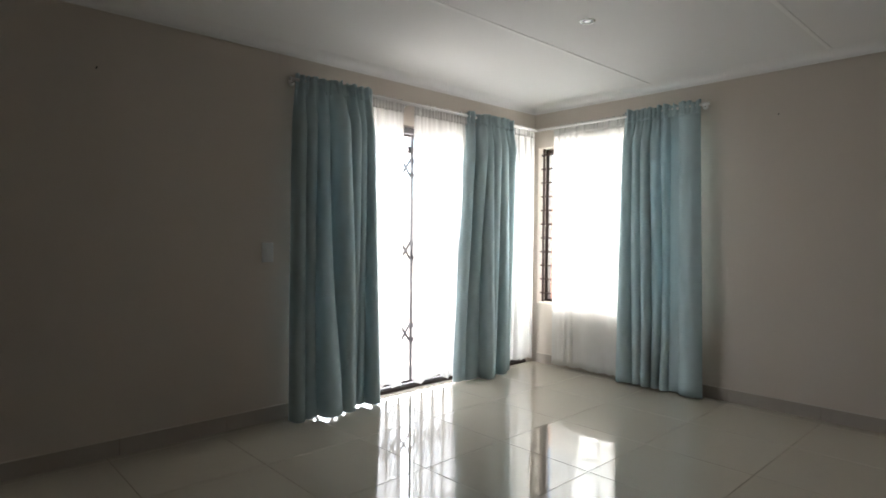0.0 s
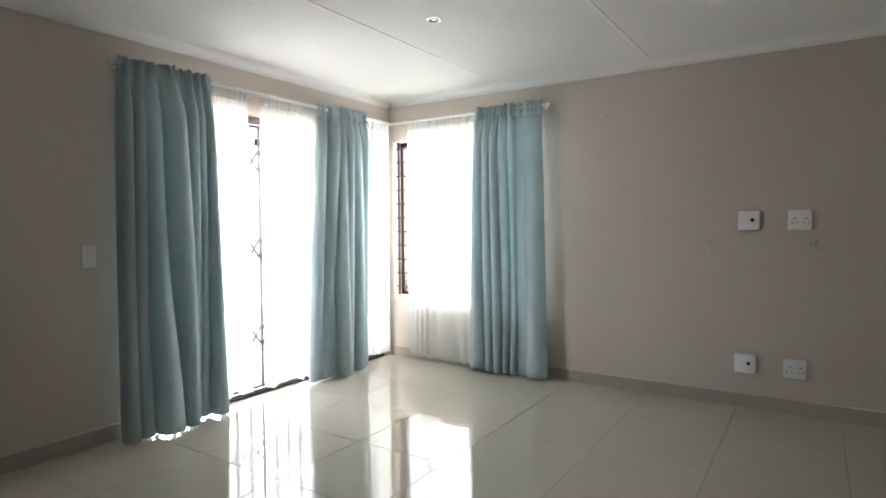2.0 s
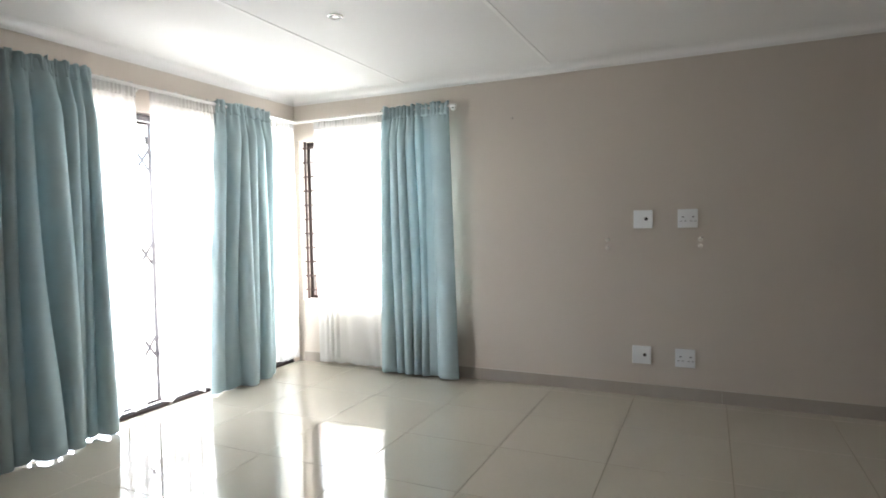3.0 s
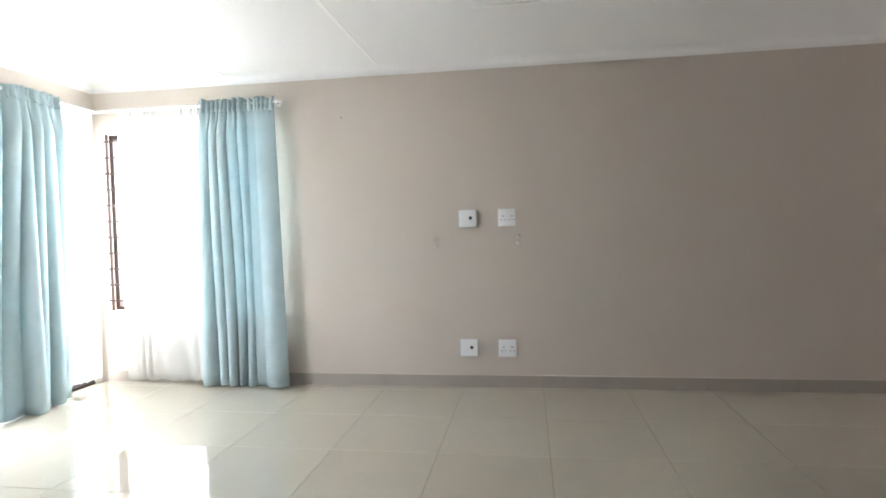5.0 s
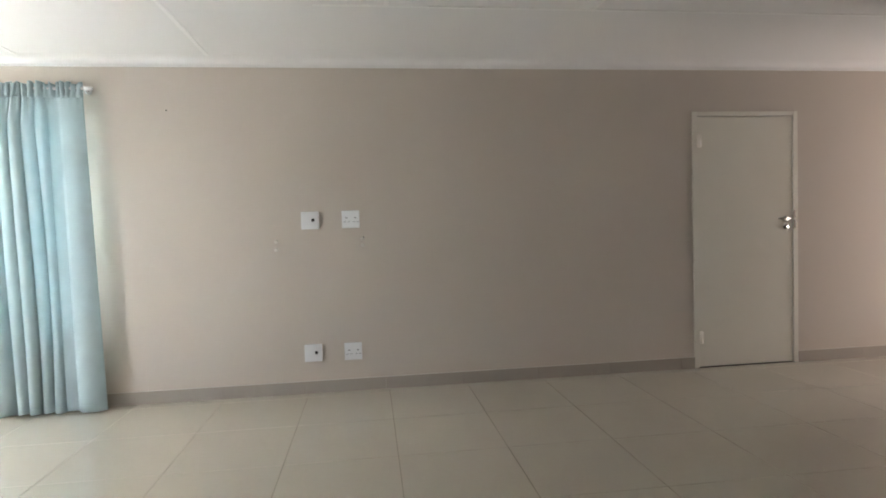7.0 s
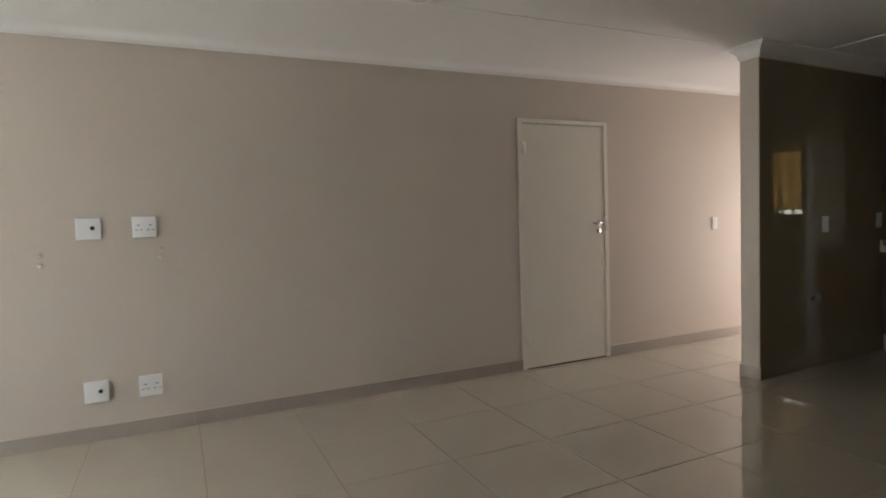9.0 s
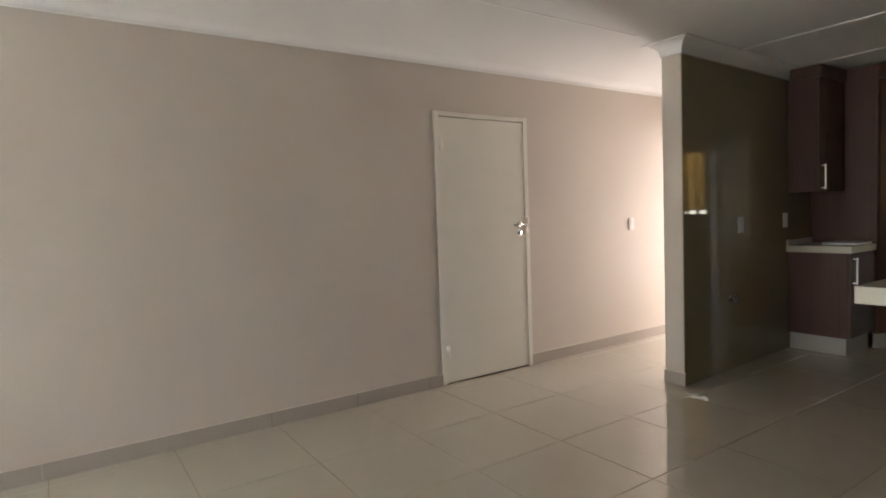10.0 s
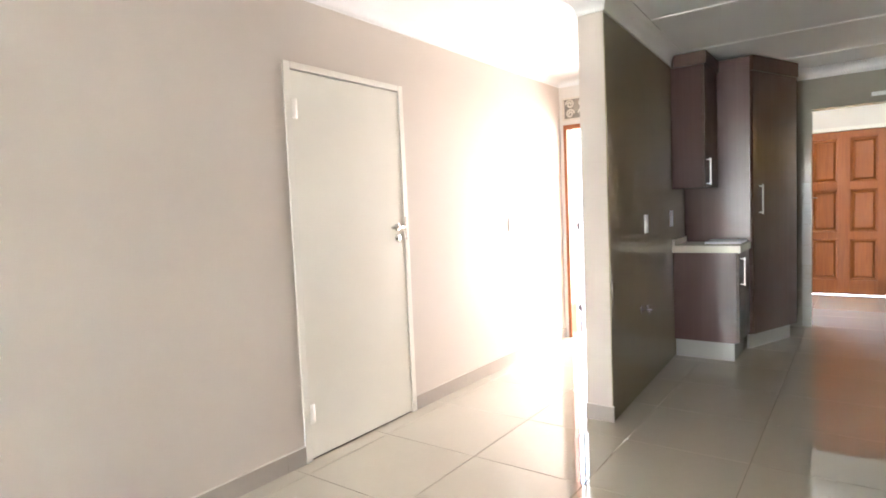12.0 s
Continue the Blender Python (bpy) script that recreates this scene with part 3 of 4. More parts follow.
def curtain(name, a, b, z0, z1, folds, depth, mat, label, group, drift=(0, 0), flare=0.0, seed=1, hem=0.0, lumps=0.0, head=0.085, thick=0.0026, out=1.0, flat=1.0, soft=0.004):
    """A gathered curtain hung from a to b (plan points): round ridges between sharp valleys, some of which run together on the way down.
    drift moves its foot along the wall, flare widens it, hem lets its foot rise and fall; past flat it hangs as one smooth panel."""
    rnd = random.Random(seed)
    a, b = Vector((*a, 0)), Vector((*b, 0))
    run = b - a
    width = run.length
    along = run.normalized()
    side = Vector((along.y, -along.x, 0)) * out
    nu, nv = folds * 20, 36
    upper = [rnd.uniform(0.7, 1.15) for _ in range(folds + 1)]
    lower = [rnd.choice((0.15, 0.6, 1.0, 1.45)) * rnd.uniform(0.85, 1.15) for _ in range(folds + 1)]
    ph = [rnd.uniform(0, 6.28) for _ in range(6)]
    hems = [rnd.uniform(-1, 1) for _ in range(folds * 2 + 3)]

    def ease(x):
        x = min(1.0, max(0.0, x))
        return x * x * (3 - 2 * x)

    def place(u, v, drop):
        """Shift along the wall and distance from it."""
        wall_u = math.sin(math.pi * u)
        f = u * folds + 0.50 * math.sin(7.1 * u + ph[0]) * wall_u * folds / 8 + 0.60 * folds / 8 * v * math.sin(5.3 * u + 2.1 * v + ph[1]) * wall_u
        f = min(folds - 1e-6, max(0.0, f))
        k = int(f)
        gather = min(1.0, 0.35 + drop / 0.40)
        size = upper[k] * (1 - v) + lower[k] * v
        ridge = math.sqrt(math.sin(math.pi * f) ** 2 + 0.004)
        if soft > 0.1:
            ridge = 0.5 - 0.5 * math.cos(2 * math.pi * f)
        off = depth * gather * size * ridge ** 0.8
        off += depth * 0.30 * gather * math.sin(4.3 * u + 1.7 * v + ph[2])
        off += depth * 0.10 * v * math.sin(2 * math.pi * f + 2.4 * v + ph[3])
        pinch = max(0.0, 1 - drop / 0.30)
        off += depth * 0.20 * pinch * math.sin(2 * math.pi * f * 2 + ph[4])
        lat = 0.0 if soft > 0.1 else -0.15 * width / folds * size * math.sin(2 * math.pi * f) * min(1.0, drop / 0.30)
        if flat < 1:
            hollow, panel = ease((u - flat) / 0.04), ease((u - flat - 0.13) / 0.05)
            rest = min(1.0, 0.3 + drop / 0.20)
            w_ = max(0.0, (u - flat - 0.13) / (0.87 - flat))
            sheet = depth * (0.10 + (0.20 + 0.55 * v) * math.sin(math.pi * (0.06 + 0.86 * w_)))
            off += (0.008 - off) * hollow * rest
            off += (sheet - off) * panel * rest
            lat *= 1 - hollow
        return lat, off

    bm = bmesh.new()
    grid = []
    for j in range(nv + 1):
        v = j / nv
        row = []
        for i in range(nu + 1):
            u = i / nu
            z = z1 - (z1 - z0) * v
            lat, off = place(u, v, z1 - z)
            spread = (u - 0.5) * flare * v
            sh = drift[0] * v + drift[1] * v * v
            if j > nv - 3 and (hem or lumps):
                g_ = u * folds * 2
                kk = int(g_)
                hz = hems[kk] * (1 - (g_ - kk)) + hems[kk + 1] * (g_ - kk)
                z += (hem * u + lumps * hz) * (j - (nv - 3)) / 3
            p = a + along * (u * width + lat + spread + sh) + side * off
            row.append(bm.verts.new((p.x, p.y, max(z, 0.004))))
        grid.append(row)
    for r0, r1 in zip(grid, grid[1:]):
        for i in range(nu):
            bm.faces.new((r0[i], r0[i + 1], r1[i + 1], r1[i]))
    t = thing(name, ((a.x + b.x) / 2, (a.y + b.y) / 2, 0.01), label, "curtain", group)
    cloth = part("cloth", bm, mat, t, smooth=True)
    mod = cloth.modifiers.new("thickness", "SOLIDIFY")
    mod.thickness = thick
    # gathered heading: a stitched band with a ruffle that stands up above the rod
    bm = bmesh.new()
    rows_ = []
    for j, (z, push, ruffle) in enumerate(((z1 - head, 0.004, 0.0), (z1 - head * 0.72, 0.007, 0.25), (z1 - head * 0.45, 0.004, 0.5), (z1 - head * 0.1, 0.007, 0.8), (z1 + 0.016, 0.006, 1.0))):
        row = []
        for i in range(nu + 1):
            u = i / nu
            lat, off = place(u, 0, z1 - z if z < z1 else 0)
            wave = math.sin(2 * math.pi * u * folds * 2.6 + ph[5] + 0.9 * math.sin(u * 23))
            p = a + along * (u * width + 0.004 * ruffle * math.cos(u * folds * 17 + ph[4])) + side * (off + push + (0.003 + depth * 0.12 * ruffle) * wave)
            row.append(bm.verts.new((p.x, p.y, z + 0.010 * ruffle * ruffle * math.sin(u * folds * 9 + ph[3] + 1.2 * math.sin(u * 37)))))
        rows_.append(row)
    for r0, r1 in zip(rows_, rows_[1:]):
        for i in range(nu):
            bm.faces.new((r0[i], r0[i + 1], r1[i + 1], r1[i]))
    hd = part("heading", bm, mat, t, "gathered heading band", smooth=True)
    mod = hd.modifiers.new("thickness", "SOLIDIFY")
    mod.thickness = thick
    return t


RAILZ = 2.245
curtain("curtain", (4.02, 3.46), (4.62, 3.46), 0.012, RAILZ + 0.02, 7, 0.105, TEAL, "full-length pale teal curtain, drawn back, hem off the floor",
        "teal curtains", drift=(0.0, 0), flare=0.11, seed=3, hem=0.004, lumps=0.004)
curtain("curtain", (5.62, 3.46), (6.20, 3.46), 0.012, RAILZ + 0.02, 6, 0.095, TEAL, "full-length pale teal curtain near the room corner, hanging aslant",
        "teal curtains", drift=(-0.06, 0), flare=0.16, seed=8, hem=-0.005, lumps=0.012)
curtain("curtain", (6.585, 2.53), (6.585, 1.90), 0.012, RAILZ + 0.02, 7, 0.080, TEAL, "full-length pale teal curtain half covering the side window",
        "teal curtains", drift=(0.01, 0.0), flare=0.10, seed=12, hem=-0.005, lumps=0.012, flat=0.60)
SH = "long white see-through voile curtain"
curtain("sheer_curtain", (4.30, 3.475), (4.945, 3.475), 0.075, RAILZ, 9, 0.020, SHEER, SH + ", partly behind a teal curtain", "voile curtains", soft=0.5, seed=21, lumps=0.035, head=0.075, thick=0.0006)
curtain("sheer_curtain", (5.06, 3.475), (6.02, 3.475), 0.070, RAILZ, 12, 0.022, SHEER, SH + " across the middle of the sliding door", "voile curtains", soft=0.5, seed=22, lumps=0.030, head=0.075, thick=0.0006)
curtain("sheer_curtain", (6.05, 3.475), (6.57, 3.475), 0.075, RAILZ, 7, 0.018, SHEER, SH + " at the room corner", "voile curtains", soft=0.5, seed=23, lumps=0.022, head=0.075, thick=0.0006)
curtain("sheer_curtain", (6.60, 3.265), (6.60, 2.27), 0.035, RAILZ, 13, 0.013, SHEER, SH + " across the side window", "voile curtains", soft=0.5, seed=24, lumps=0.010, head=0.075, thick=0.0006)


def rod(name, a, b, label):
    t = thing(name, (a[0], a[1], RAILZ), label, "curtain rod", "curtain rods")
    a, b = Vector((*a, RAILZ)), Vector((*b, RAILZ))
    bm = bmesh.new()
    tube(bm, a, b, 0.0125, 14)
    part("pole", bm, ROD, t, "white enamelled pole", True)
    return t


r = rod("curtain_rod", (3.99, 3.455), (6.60, 3.455), "thin white curtain rod over the sliding door")
bm = bmesh.new()
bmesh.ops.create_uvsphere(bm, u_segments=14, v_segments=10, radius=0.014, matrix=Matrix.Translation((3.985, 3.455, RAILZ)))
part("finial", bm, ROD, r, "small round end cap", True)
for x in (4.04, 5.0, 6.40):
    bm = bmesh.new()
    tube(bm, (x, 3.455, RAILZ), (x, YN, RAILZ), 0.007, 8)
    tube(bm, (x, YN - 0.006, RAILZ), (x, YN, RAILZ), 0.022, 14)
    part("bracket", bm, ROD, r, "white wall bracket", True)
r = rod("curtain_rod", (6.575, 3.47), (6.575, 1.865), "thin white curtain rod over the side window")
bm = bmesh.new()
tube(bm, (6.575, 1.885, RAILZ), (6.575, 1.835, RAILZ), 0.0145, 14, 0.012)
part("finial", bm, ROD, r, "white end cap", True)
for y in (1.90, 3.30):
    bm = bmesh.new()
    tube(bm, (6.575, y, RAILZ), (XE, y, RAILZ), 0.007, 8)
    tube(bm, (XE - 0.006, y, RAILZ), (XE, y, RAILZ), 0.022, 14)
    part("bracket", bm, ROD, r, "white wall bracket", True)

# ---- sockets, switches, plugs ----


def plate(name, y, z, size, label, category, group):
    t = thing(name, (XE, y, z), label, category, group)
    h = size / 2
    part("cover_plate", boxes((XE - 0.016, XE, y - h, y + h, z - h, z + h), bevel=0.006), PLASTIC, t, "white plastic cover", True)
    return t


for y, z in ((0.411, 1.297), (0.422, 0.306)):
    t = plate("aerial_socket", y, z, 0.132, "white square aerial outlet with one black hole", "socket", "wall outlets")
    bm = bmesh.new()
    tube(bm, (XE - 0.017, y - 0.022, z + 0.002), (XE - 0.0158, y - 0.022, z + 0.002), 0.0125, 18)
    part("hole", bm, DARK, t, "black hole", True)
for y, z in ((0.113, 1.298), (0.128, 0.303)):
    t = plate("power_socket", y, z, 0.132, "white square double power outlet, on the taupe wall", "socket", "wall outlets")
    for s_ in (0.030, -0.036):
        part("earth_slot", boxes((XE - 0.0170, XE - 0.0158, y + s_ - 0.008, y + s_ + 0.008, z + 0.008, z + 0.013)), DARK, t)
        for q in (-0.015, 0.013):
            part("pin_slot", boxes((XE - 0.0170, XE - 0.0158, y + s_ + q - 0.007, y + s_ + q + 0.007, z - 0.020, z - 0.0165)), DARK, t)
for y, zs in ((0.664, (1.148, 1.088)), (0.031, (1.150, 1.103))):
    for z in zs:
        bm = bmesh.new()
        tube(bm, (XE, y, z), (XE - 0.010, y, z), 0.016, 12, 0.012)
        tagged(link("wall_plug", bm, PALE, True), "small filled plug spot on the taupe wall", "wall plug", "wall plugs")
bm = bmesh.new()
tube(bm, (XE, 0.022, 1.160), (XE - 0.016, 0.020, 1.162), 0.004, 8)
tagged(link("screw", bm, DARK, True), "small dark screw standing out of the wall", "screw")
for nm, p0, p1 in (("nail", (2.897, YN, 2.107), (2.897, YN - 0.02, 2.11)), ("nail", (XE, 1.388, 2.111), (XE - 0.012, 1.388, 2.112))):
    bm = bmesh.new()
    tube(bm, p0, p1, 0.0035, 8, 0.0045)
    tagged(link(nm, bm, DARK, True), "small dark nail in the wall", "nail", "nails")


def light_switch(name, centre, normal, w_, h_, label):
    """A rocker switch; normal is the wall's way into the room."""
    t = thing(name, centre, label, "switch", "light switches")
    c, n_ = Vector(centre), Vector(normal).normalized()
    rt = Vector((0, 0, 1)).cross(n_)
    m = Matrix((rt, n_, Vector((0, 0, 1)))).transposed().to_4x4()
    m.translation = c
    for nm, ww, hh, d0, d1 in (("cover_plate", w_, h_, 0.0, 0.010), ("rocker", w_ * 0.34, h_ * 0.42, 0.0095, 0.014)):
        bm = boxes((-ww / 2, ww / 2, d0, d1, -hh / 2, hh / 2), bevel=0.003)
        bmesh.ops.transform(bm, matrix=m, verts=bm.verts)
        part(nm, bm, PLASTIC, t, smooth=False)
    return t


light_switch("light_switch", (3.872, YN, 1.112), (0, -1, 0), 0.078, 0.128, "white plastic light switch on the dim taupe wall")
light_switch("light_switch", (XE, -4.90, 1.155), (-1, 0, 0), 0.070, 0.115, "white plastic light switch on the bright passage wall")


def on_splash(y):
    """x of the facing's surface at y."""
    return 5.497 + 0.045 * (-3.969 - y)


NS = Vector((-1, -0.045, 0))
light_switch("light_switch", (on_splash(-4.79), -4.79, 1.141), NS, 0.078, 0.128, "white plastic switch on the glossy dark kitchen wall")
light_switch("light_switch", (on_splash(-5.59), -5.59, 1.151), NS, 0.078, 0.128, "white plastic switch above the worktop on the dark wall")
t = thing("wall_tap", (on_splash(-4.62), -4.62, 0.565), "small chrome washing machine tap on the dark kitchen wall", "tap")
x = on_splash(-4.62)
bm = bmesh.new()
tube(bm, (x, -4.62, 0.565), (x - 0.008, -4.62, 0.565), 0.026, 16)
tube(bm, (x, -4.62, 0.565), (x - 0.075, -4.62, 0.565), 0.009, 10)
tube(bm, (x - 0.055, -4.62, 0.565), (x - 0.055, -4.62, 0.535), 0.008, 10)
part("body", bm, CHROME, t, "chrome tap body", True)
bm = bmesh.new()
tube(bm, (x - 0.045, -4.62, 0.565), (x - 0.045, -4.62, 0.59), 0.006, 10)
tube(bm, (x - 0.045, -4.645, 0.592), (x - 0.045, -4.595, 0.592), 0.007, 10)
part("tap_handle", bm, CHROME, t, "chrome tap handle", True)

# downlight
t = thing("downlight", (5.041, 1.91, ZC), "small round recessed chrome downlight, switched off", "downlight")
bm = bmesh.new()
for k in range(28):
    a0, a1 = 2 * math.pi * k / 28, 2 * math.pi * (k + 1) / 28
    pr = [(0.035, -0.001), (0.037, -0.006), (0.044, -0.005), (0.046, -0.0005)]
    for (r0, h0), (r1, h1) in zip(pr, pr[1:]):
        bm.faces.new([bm.verts.new((5.041 + r_ * math.cos(a_), 1.91 + r_ * math.sin(a_), ZC + h_)) for r_, h_, a_ in ((r0, h0, a0), (r1, h1, a0), (r1, h1, a1), (r0, h0, a1))])
bmesh.ops.remove_doubles(bm, verts=bm.verts, dist=0.0004)
part("ring", bm, CHROME, t, "chrome ring", True)
bm = bmesh.new()
tube(bm, (5.041, 1.91, ZC - 0.003), (5.041, 1.91, ZC - 0.0005), 0.035, 24)
part("baffle", bm, DARK, t, "dark baffle")
bm = bmesh.new()
tube(bm, (5.041, 1.91, ZC - 0.004), (5.041, 1.91, ZC - 0.0031), 0.017, 20)
part("bulb_face", bm, LENS, t, "glass bulb face")

# ---- kitchen ----
BX, BY = 5.078, -5.64


def bow_handle(parent, foot0, foot1, out_, r_=0.006, square=0.016):
    """A bar on two square feet."""
    a, b, o = Vector(foot0), Vector(foot1), Vector(out_)
    bm = bmesh.new()
    for p in (a, b):
        q = p + o
        lo = [min(p[i], q[i]) - square / 2 * (abs(o[i]) < 1e-3) for i in range(3)]
        hi = [max(p[i], q[i]) + square / 2 * (abs(o[i]) < 1e-3) for i in range(3)]
        box(bm, lo[0], hi[0], lo[1] + 0.001, hi[1] - 0.001, lo[2] + 0.004, hi[2] - 0.004, 0.001)
    lo, hi = (min((a + o)[i], (b + o)[i]) for i in range(3)), (max((a + o)[i], (b + o)[i]) for i in range(3))
    (x0, y0, z0), (x1, y1, z1) = lo, hi
    box(bm, x0 - 0.005, x1 + 0.006, y0 - 0.009, y1 + 0.009, z0 - 0.010, z1 + 0.010, 0.002)
    part("handle", bm, SATIN, parent, "satin steel bow handle")


t = thing("base_cabinet", (5.33, -5.9, 0), "dark wood base cabinet on a grey tiled plinth", "cabinet")
bm = bmesh.new()
prism(bm, [(BX + 0.022, BY - 0.020), (on_splash(BY) - 0.003, BY - 0.020), (on_splash(-6.12) - 0.003, -6.125), (BX + 0.022, -6.125)], 0.155, 0.868)
part("body", bm, WENGE_SHEEN, t, "dark wood carcass")
part("side_panel", boxes((BX + 0.02, on_splash(BY) - 0.005, BY - 0.0195, BY, 0.150, 0.868), bevel=0.001), WENGE_SHEEN, t, "dark wood end panel")
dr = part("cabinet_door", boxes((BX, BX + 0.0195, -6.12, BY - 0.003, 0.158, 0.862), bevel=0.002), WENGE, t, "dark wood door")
bow_handle(t, (BX, BY - 0.045, 0.62), (BX, BY - 0.045, 0.82), (-0.032, 0, 0))
part("plinth", boxes((BX + 0.045, on_splash(BY) - 0.006, BY - 0.055, BY - 0.035, 0, 0.149), (BX + 0.045, BX + 0.063, -6.12, BY - 0.055, 0, 0.149)), KICK, t, "grey tiled plinth")

t = thing("worktop", (5.3, -5.9, 0.87), "cream stone worktop with a short upstand, on the base cabinet", "worktop")
bm = bmesh.new()
prism(bm, [(BX - 0.012, BY + 0.022), (on_splash(BY) - 0.001, BY + 0.022), (on_splash(-6.12) - 0.001, -6.126), (BX - 0.012, -6.126)], 0.869, 0.925)
part("slab", bm, COUNTER, t, "cream stone slab")
bm = bmesh.new()
prism(bm, [(on_splash(BY) - 0.022, BY + 0.020), (on_splash(BY) - 0.002, BY + 0.020), (on_splash(-6.12) - 0.002, -6.124), (on_splash(-6.12) - 0.022, -6.124)], 0.9255, 0.975)
part("upstand", bm, COUNTER, t, "cream stone upstand")
t = tagged(link("hob_cover", boxes((5.09, 5.36, -6.11, -5.80, 0.9265, 0.945), bevel=0.004), PLASTIC), "flat white board lying on the cream worktop", "board")

t = thing("wall_cabinet", (5.45, -5.9, 1.39), "dark wood wall cabinet hung above the worktop, up to the ceiling", "cabinet")
CX = 5.315
part("body", boxes((CX + 0.02, on_splash(BY) - 0.004, -6.12, BY - 0.0005, 1.39, 2.355), bevel=0.0015), WENGE_SHEEN, t, "dark wood carcass")
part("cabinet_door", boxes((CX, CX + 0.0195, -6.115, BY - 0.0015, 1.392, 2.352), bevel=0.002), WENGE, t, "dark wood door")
bow_handle(t, (CX, BY - 0.045, 1.42), (CX, BY - 0.045, 1.61), (-0.032, 0, 0))
bm = bmesh.new()
prism(bm, [(CX - 0.018, BY + 0.018), (on_splash(BY) - 0.035, BY + 0.018), (on_splash(BY) - 0.006, BY - 0.03), (on_splash(-6.12) - 0.006, -6.118), (CX - 0.018, -6.118)], 2.356, 2.455)
part("cornice", bm, WENGE, t, "dark wood top moulding")

P0, P1 = Vector((5.048, -6.13)), Vector((4.785, -6.79))
t = thing("tall_cabinet", (5.2, -6.6, 0), "tall dark wood pantry cupboard with a slanting door", "cabinet")
dv = (P1 - P0).normalized()
nv_ = Vector((dv.y, -dv.x)) if (Vector((dv.y, -dv.x))).x < 0 else Vector((-dv.y, dv.x))
bi = -nv_ * 0.02
bm = bmesh.new()
prism(bm, [tuple(P0 + bi), (on_splash(-6.14) - 0.006, -6.130), (on_splash(YK) - 0.012, YK + 0.004), (P1.x + 0.03, YK + 0.004), tuple(P1 + bi)], 0.13, 2.462)
part("body", bm, WENGE_SHEEN, t, "dark wood carcass")
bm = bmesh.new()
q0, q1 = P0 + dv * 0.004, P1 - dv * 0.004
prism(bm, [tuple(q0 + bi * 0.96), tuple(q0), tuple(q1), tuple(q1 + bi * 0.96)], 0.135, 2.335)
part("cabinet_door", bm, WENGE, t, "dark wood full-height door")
bm = bmesh.new()
q0, q1 = P0 - dv * 0.004 + nv_ * 0.012, P1 + dv * 0.006 + nv_ * 0.012
prism(bm, [tuple(q0 + bi * 1.5), tuple(q0), tuple(q1), tuple(q1 + bi * 1.5)], 2.340, 2.462)
part("cornice", bm, WENGE, t, "dark wood top fascia")
h0 = P0 + dv * 0.10 + nv_ * 0.0
bm = bmesh.new()
for z in (1.165, 1.385):
    tube(bm, (*h0, z), (*(h0 + nv_ * 0.03), z), 0.006, 8)
tube(bm, (*(h0 + nv_ * 0.03), 1.15), (*(h0 + nv_ * 0.03), 1.40), 0.0065, 10)
part("handle", bm, SATIN, t, "satin steel bar handle", True)
bm = bmesh.new()
k0, k1 = P0 + bi * 2.2 + dv * 0.01, P1 + bi * 2.2 - dv * 0.04
prism(bm, [tuple(k0), tuple(k1), tuple(k1 - nv_ * 0.02), tuple(k0 - nv_ * 0.02)], 0, 0.129)
part("plinth", bm, KICK, t, "grey tiled plinth")

# glazed tiles on the strip of wall beside the doorway
wt = thing("wall_tiling", (4.745, YK, 0), "pale grey glazed wall tiles stacked beside the kitchen doorway", "tiling", kind="structure")
for k in range(7):
    part("wall_tile", boxes((4.706, 4.778, YK + 0.0005, YK + 0.007, 0.012 + 0.2 * k, 0.207 + 0.2 * k), bevel=0.0012), GLAZED, wt)

# breakfast counter
t = thing("breakfast_counter", (3.3, -3.8, 0), "thick cream stone breakfast counter jutting out over dark wood cabinets", "counter")
part("slab", boxes((1.8, 4.165, -4.33, -3.235, 0.835, 0.915), bevel=0.003), COUNTER, t, "thick cream stone slab")
for x in (1.9, 2.5, 3.1):
    part("base_unit", boxes((x + 0.002, x + 0.598, -4.22, -3.62, 0.12, 0.834), bevel=0.002), WENGE_SHEEN, t, "dark wood base unit")
part("plinth", boxes((1.92, 3.68, -4.20, -3.64, 0, 0.119)), KICK, t, "grey plinth")

t = thing("wall_lamp", (4.15, YK, 2.17), "small white strip lamp above the kitchen doorway", "lamp")
part("housing", boxes((4.02, 4.245, YK, YK + 0.035, 2.155, 2.19), bevel=0.005), PLASTIC, t, "white housing")

# ---- outside ----
setting("boundary_wall", boxes((9.2, 9.42, -14, 14, -0.06, 1.95), (-20, 9.2, 9.0, 9.22, -0.06, 1.95)), MORTAR, "mortar of the brick boundary wall")
bw = thing("brick_facing", (9.19, 6.2, 0), "red face brick garden wall seen through the side window", "wall", kind="structure")
me = None
rnd = random.Random(5)
for row in range(26):
    for k in range(10):
        if me is None:
            o = part("brick", boxes((9.185, 9.1995, 0, 0.210, 0, 0.066), bevel=0.002), BRICK, bw)
            me = o.data
        else:
            o = new("brick", me)
            o.parent = bw
            o.matrix_parent_inverse = Matrix.Translation(bw.location).inverted()
        o.location = (rnd.uniform(-0.002, 0.002), 4.9 + k * 0.22 + (row % 2) * 0.11, -0.05 + row * 0.0765)

# ---- skirting tiles ----


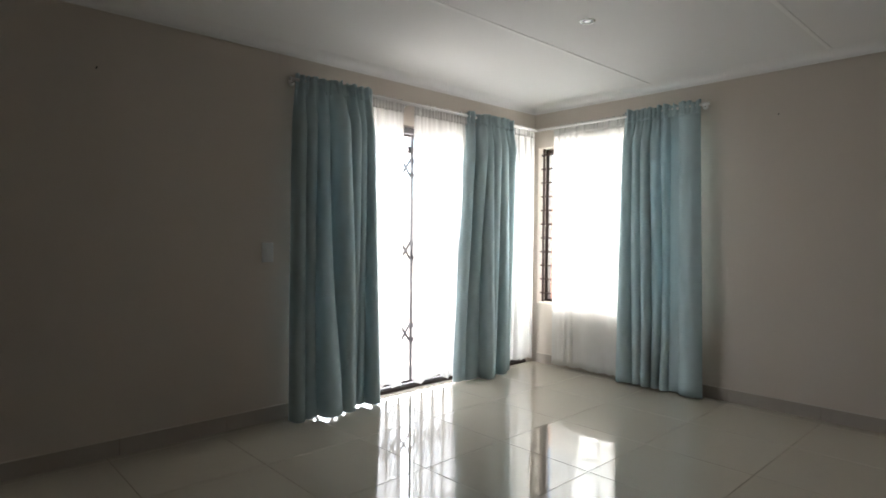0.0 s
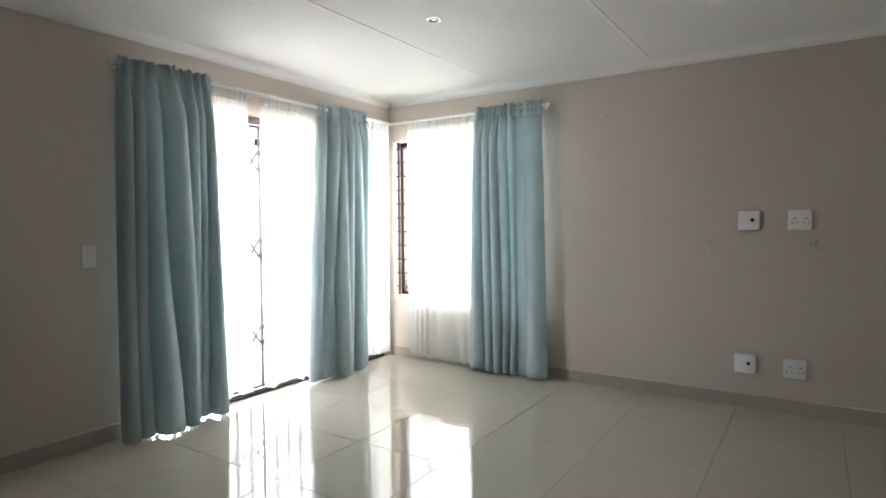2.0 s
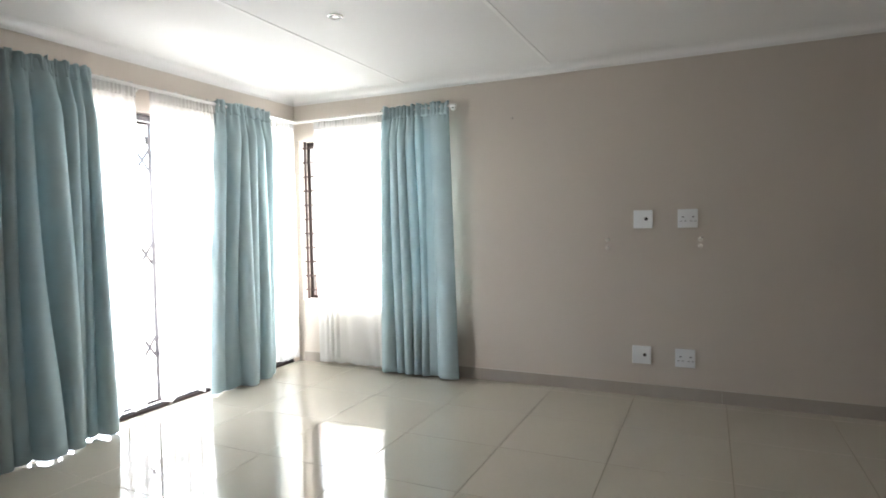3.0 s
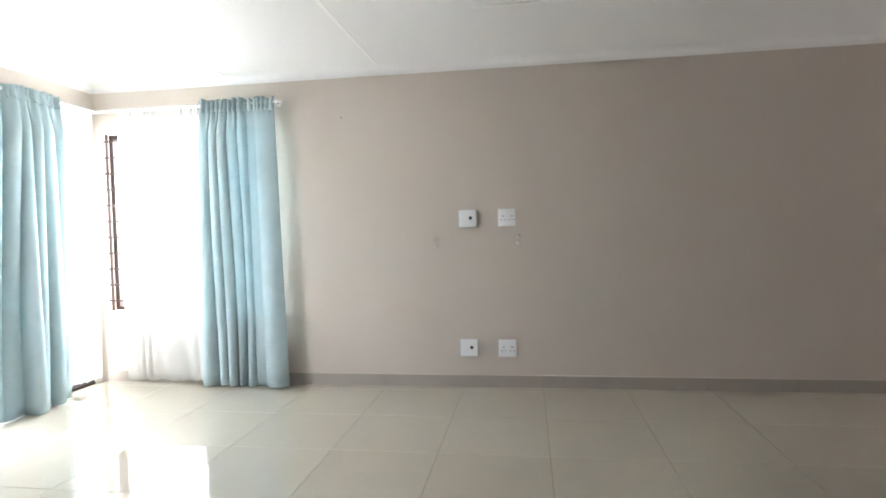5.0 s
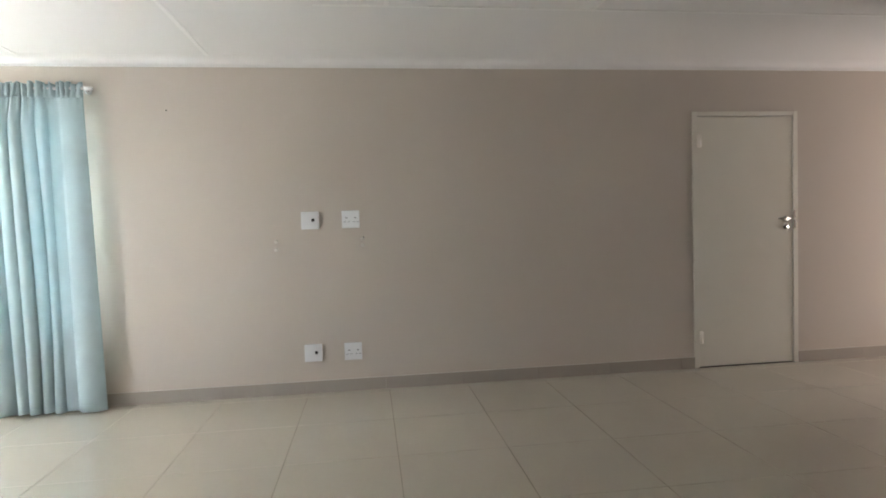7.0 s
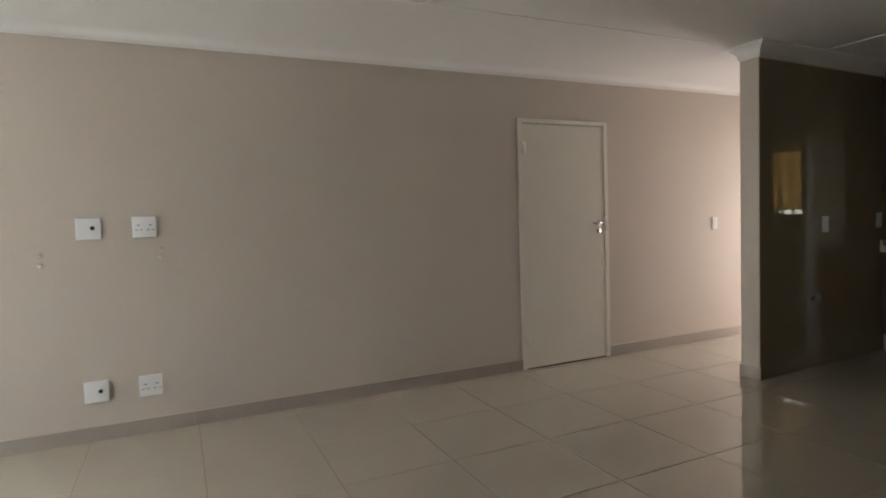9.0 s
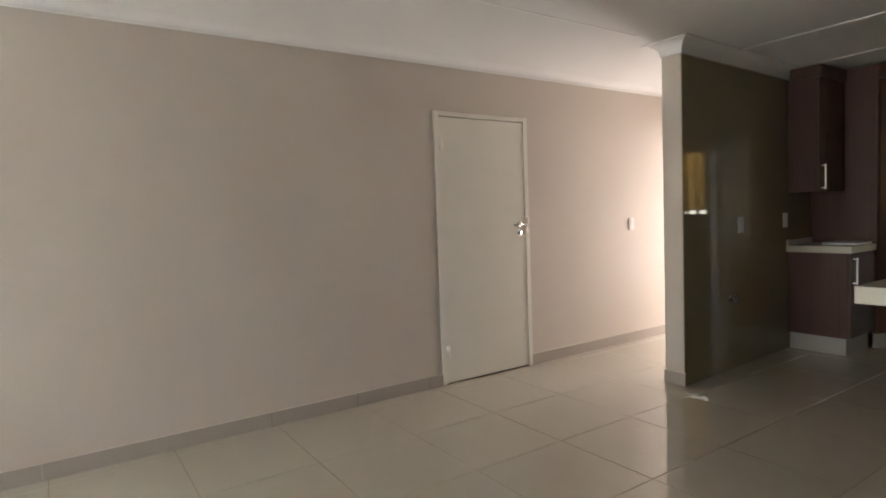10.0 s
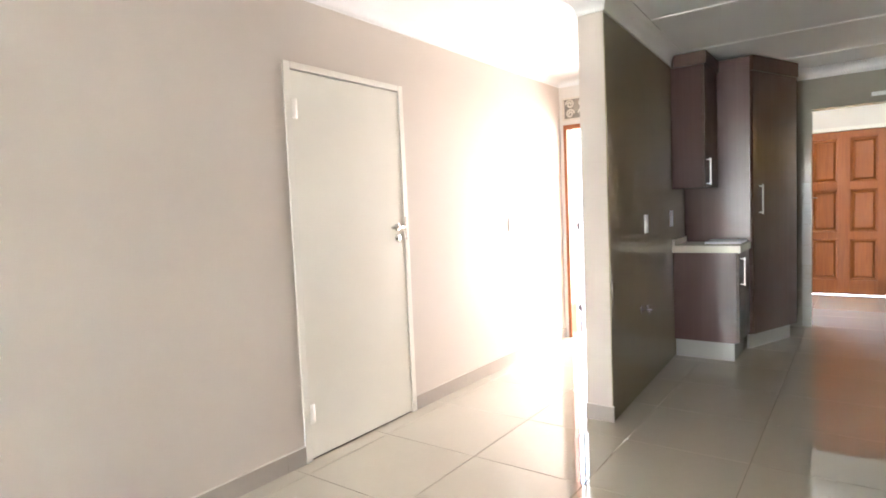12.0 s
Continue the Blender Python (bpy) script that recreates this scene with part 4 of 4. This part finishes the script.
def skirting(name, a, b, inward, z=0.092):
    a, b, n_ = Vector((*a, 0)), Vector((*b, 0)), Vector((*inward, 0))
    ln = (b - a).length
    dr_ = (b - a).normalized()
    base = thing(name, tuple((a + b) / 2), "taupe tile skirting along the wall foot", "skirting", kind="structure")
    pos = 0.0
    while pos < ln - 0.01:
        end = min(pos + 0.6, ln)
        p, q = a + dr_ * (pos + 0.001), a + dr_ * (end - 0.001)
        bm = bmesh.new()
        prism(bm, [(p.x, p.y), (q.x, q.y), (q.x + n_.x * 0.009, q.y + n_.y * 0.009), (p.x + n_.x * 0.009, p.y + n_.y * 0.009)], 0, z)
        part("skirting_tile", bm, SKIRT, base)
        pos = end
    bm = bmesh.new()
    prism(bm, [(a.x, a.y), (b.x, b.y), (b.x + n_.x * 0.010, b.y + n_.y * 0.010), (a.x + n_.x * 0.010, a.y + n_.y * 0.010)], z, z + 0.004)
    part("top_bead", bm, SKIRT_EDGE, base, "pale grout bead")


skirting("baseboard", (XE, 3.49), (XE, DY1), (-1, 0))
skirting("baseboard", (XE, DY0), (XE, YX), (-1, 0))
skirting("baseboard", (XW, YN), (4.21, YN), (0, -1))
skirting("baseboard", (5.655, -3.966), (5.655, YX), (1, 0))
skirting("baseboard", (5.488, -3.966), (5.664, -3.966), (0, 1))
skirting("baseboard", (XW, YK), (XW, YN), (1, 0))

# ---- floor tiles ----
GX, GY, TS = 5.352, 1.073, 0.604
cache = {}
me_full = None
for i in range(-11, 4):
    for j in range(-19, 6):
        x0, x1 = GX + TS * i + 0.0014, GX + TS * (i + 1) - 0.0014
        y0, y1 = GY + TS * j + 0.0014, GY + TS * (j + 1) - 0.0014
        cx0, cx1, cy0, cy1 = max(x0, XW), min(x1, XE), max(y0, -9.53), min(y1, YN)
        if cx1 - cx0 < 0.01 or cy1 - cy0 < 0.01:
            continue
        if cy1 < YK - 0.2 and cx1 < 3.1:
            continue
        if cx0 > 5.72 and cy1 < YX - 0.15:
            continue
        key = (round(cx1 - cx0, 3), round(cy1 - cy0, 3))
        if key not in cache:
            wx, wy = cx1 - cx0, cy1 - cy0
            bm = bmesh.new()
            e = 0.0012
            lo = [bm.verts.new(p) for p in ((0, 0, -0.006), (wx, 0, -0.006), (wx, wy, -0.006), (0, wy, -0.006))]
            mi = [bm.verts.new(p) for p in ((0, 0, -e), (wx, 0, -e), (wx, wy, -e), (0, wy, -e))]
            hi = [bm.verts.new(p) for p in ((e, e, 0), (wx - e, e, 0), (wx - e, wy - e, 0), (e, wy - e, 0))]
            bm.faces.new(hi)
            for r0, r1 in ((lo, mi), (mi, hi)):
                for k in range(4):
                    bm.faces.new((r0[k], r0[(k + 1) % 4], r1[(k + 1) % 4], r1[k]))
            tmp = bpy.data.meshes.new("floor_tile")
            bm.to_mesh(tmp)
            bm.free()
            tmp.materials.append(TILE)
            cache[key] = tmp
        o = new("floor_tile", cache[key])
        o.location = (cx0, cy0, 0)
        o.parent = floor
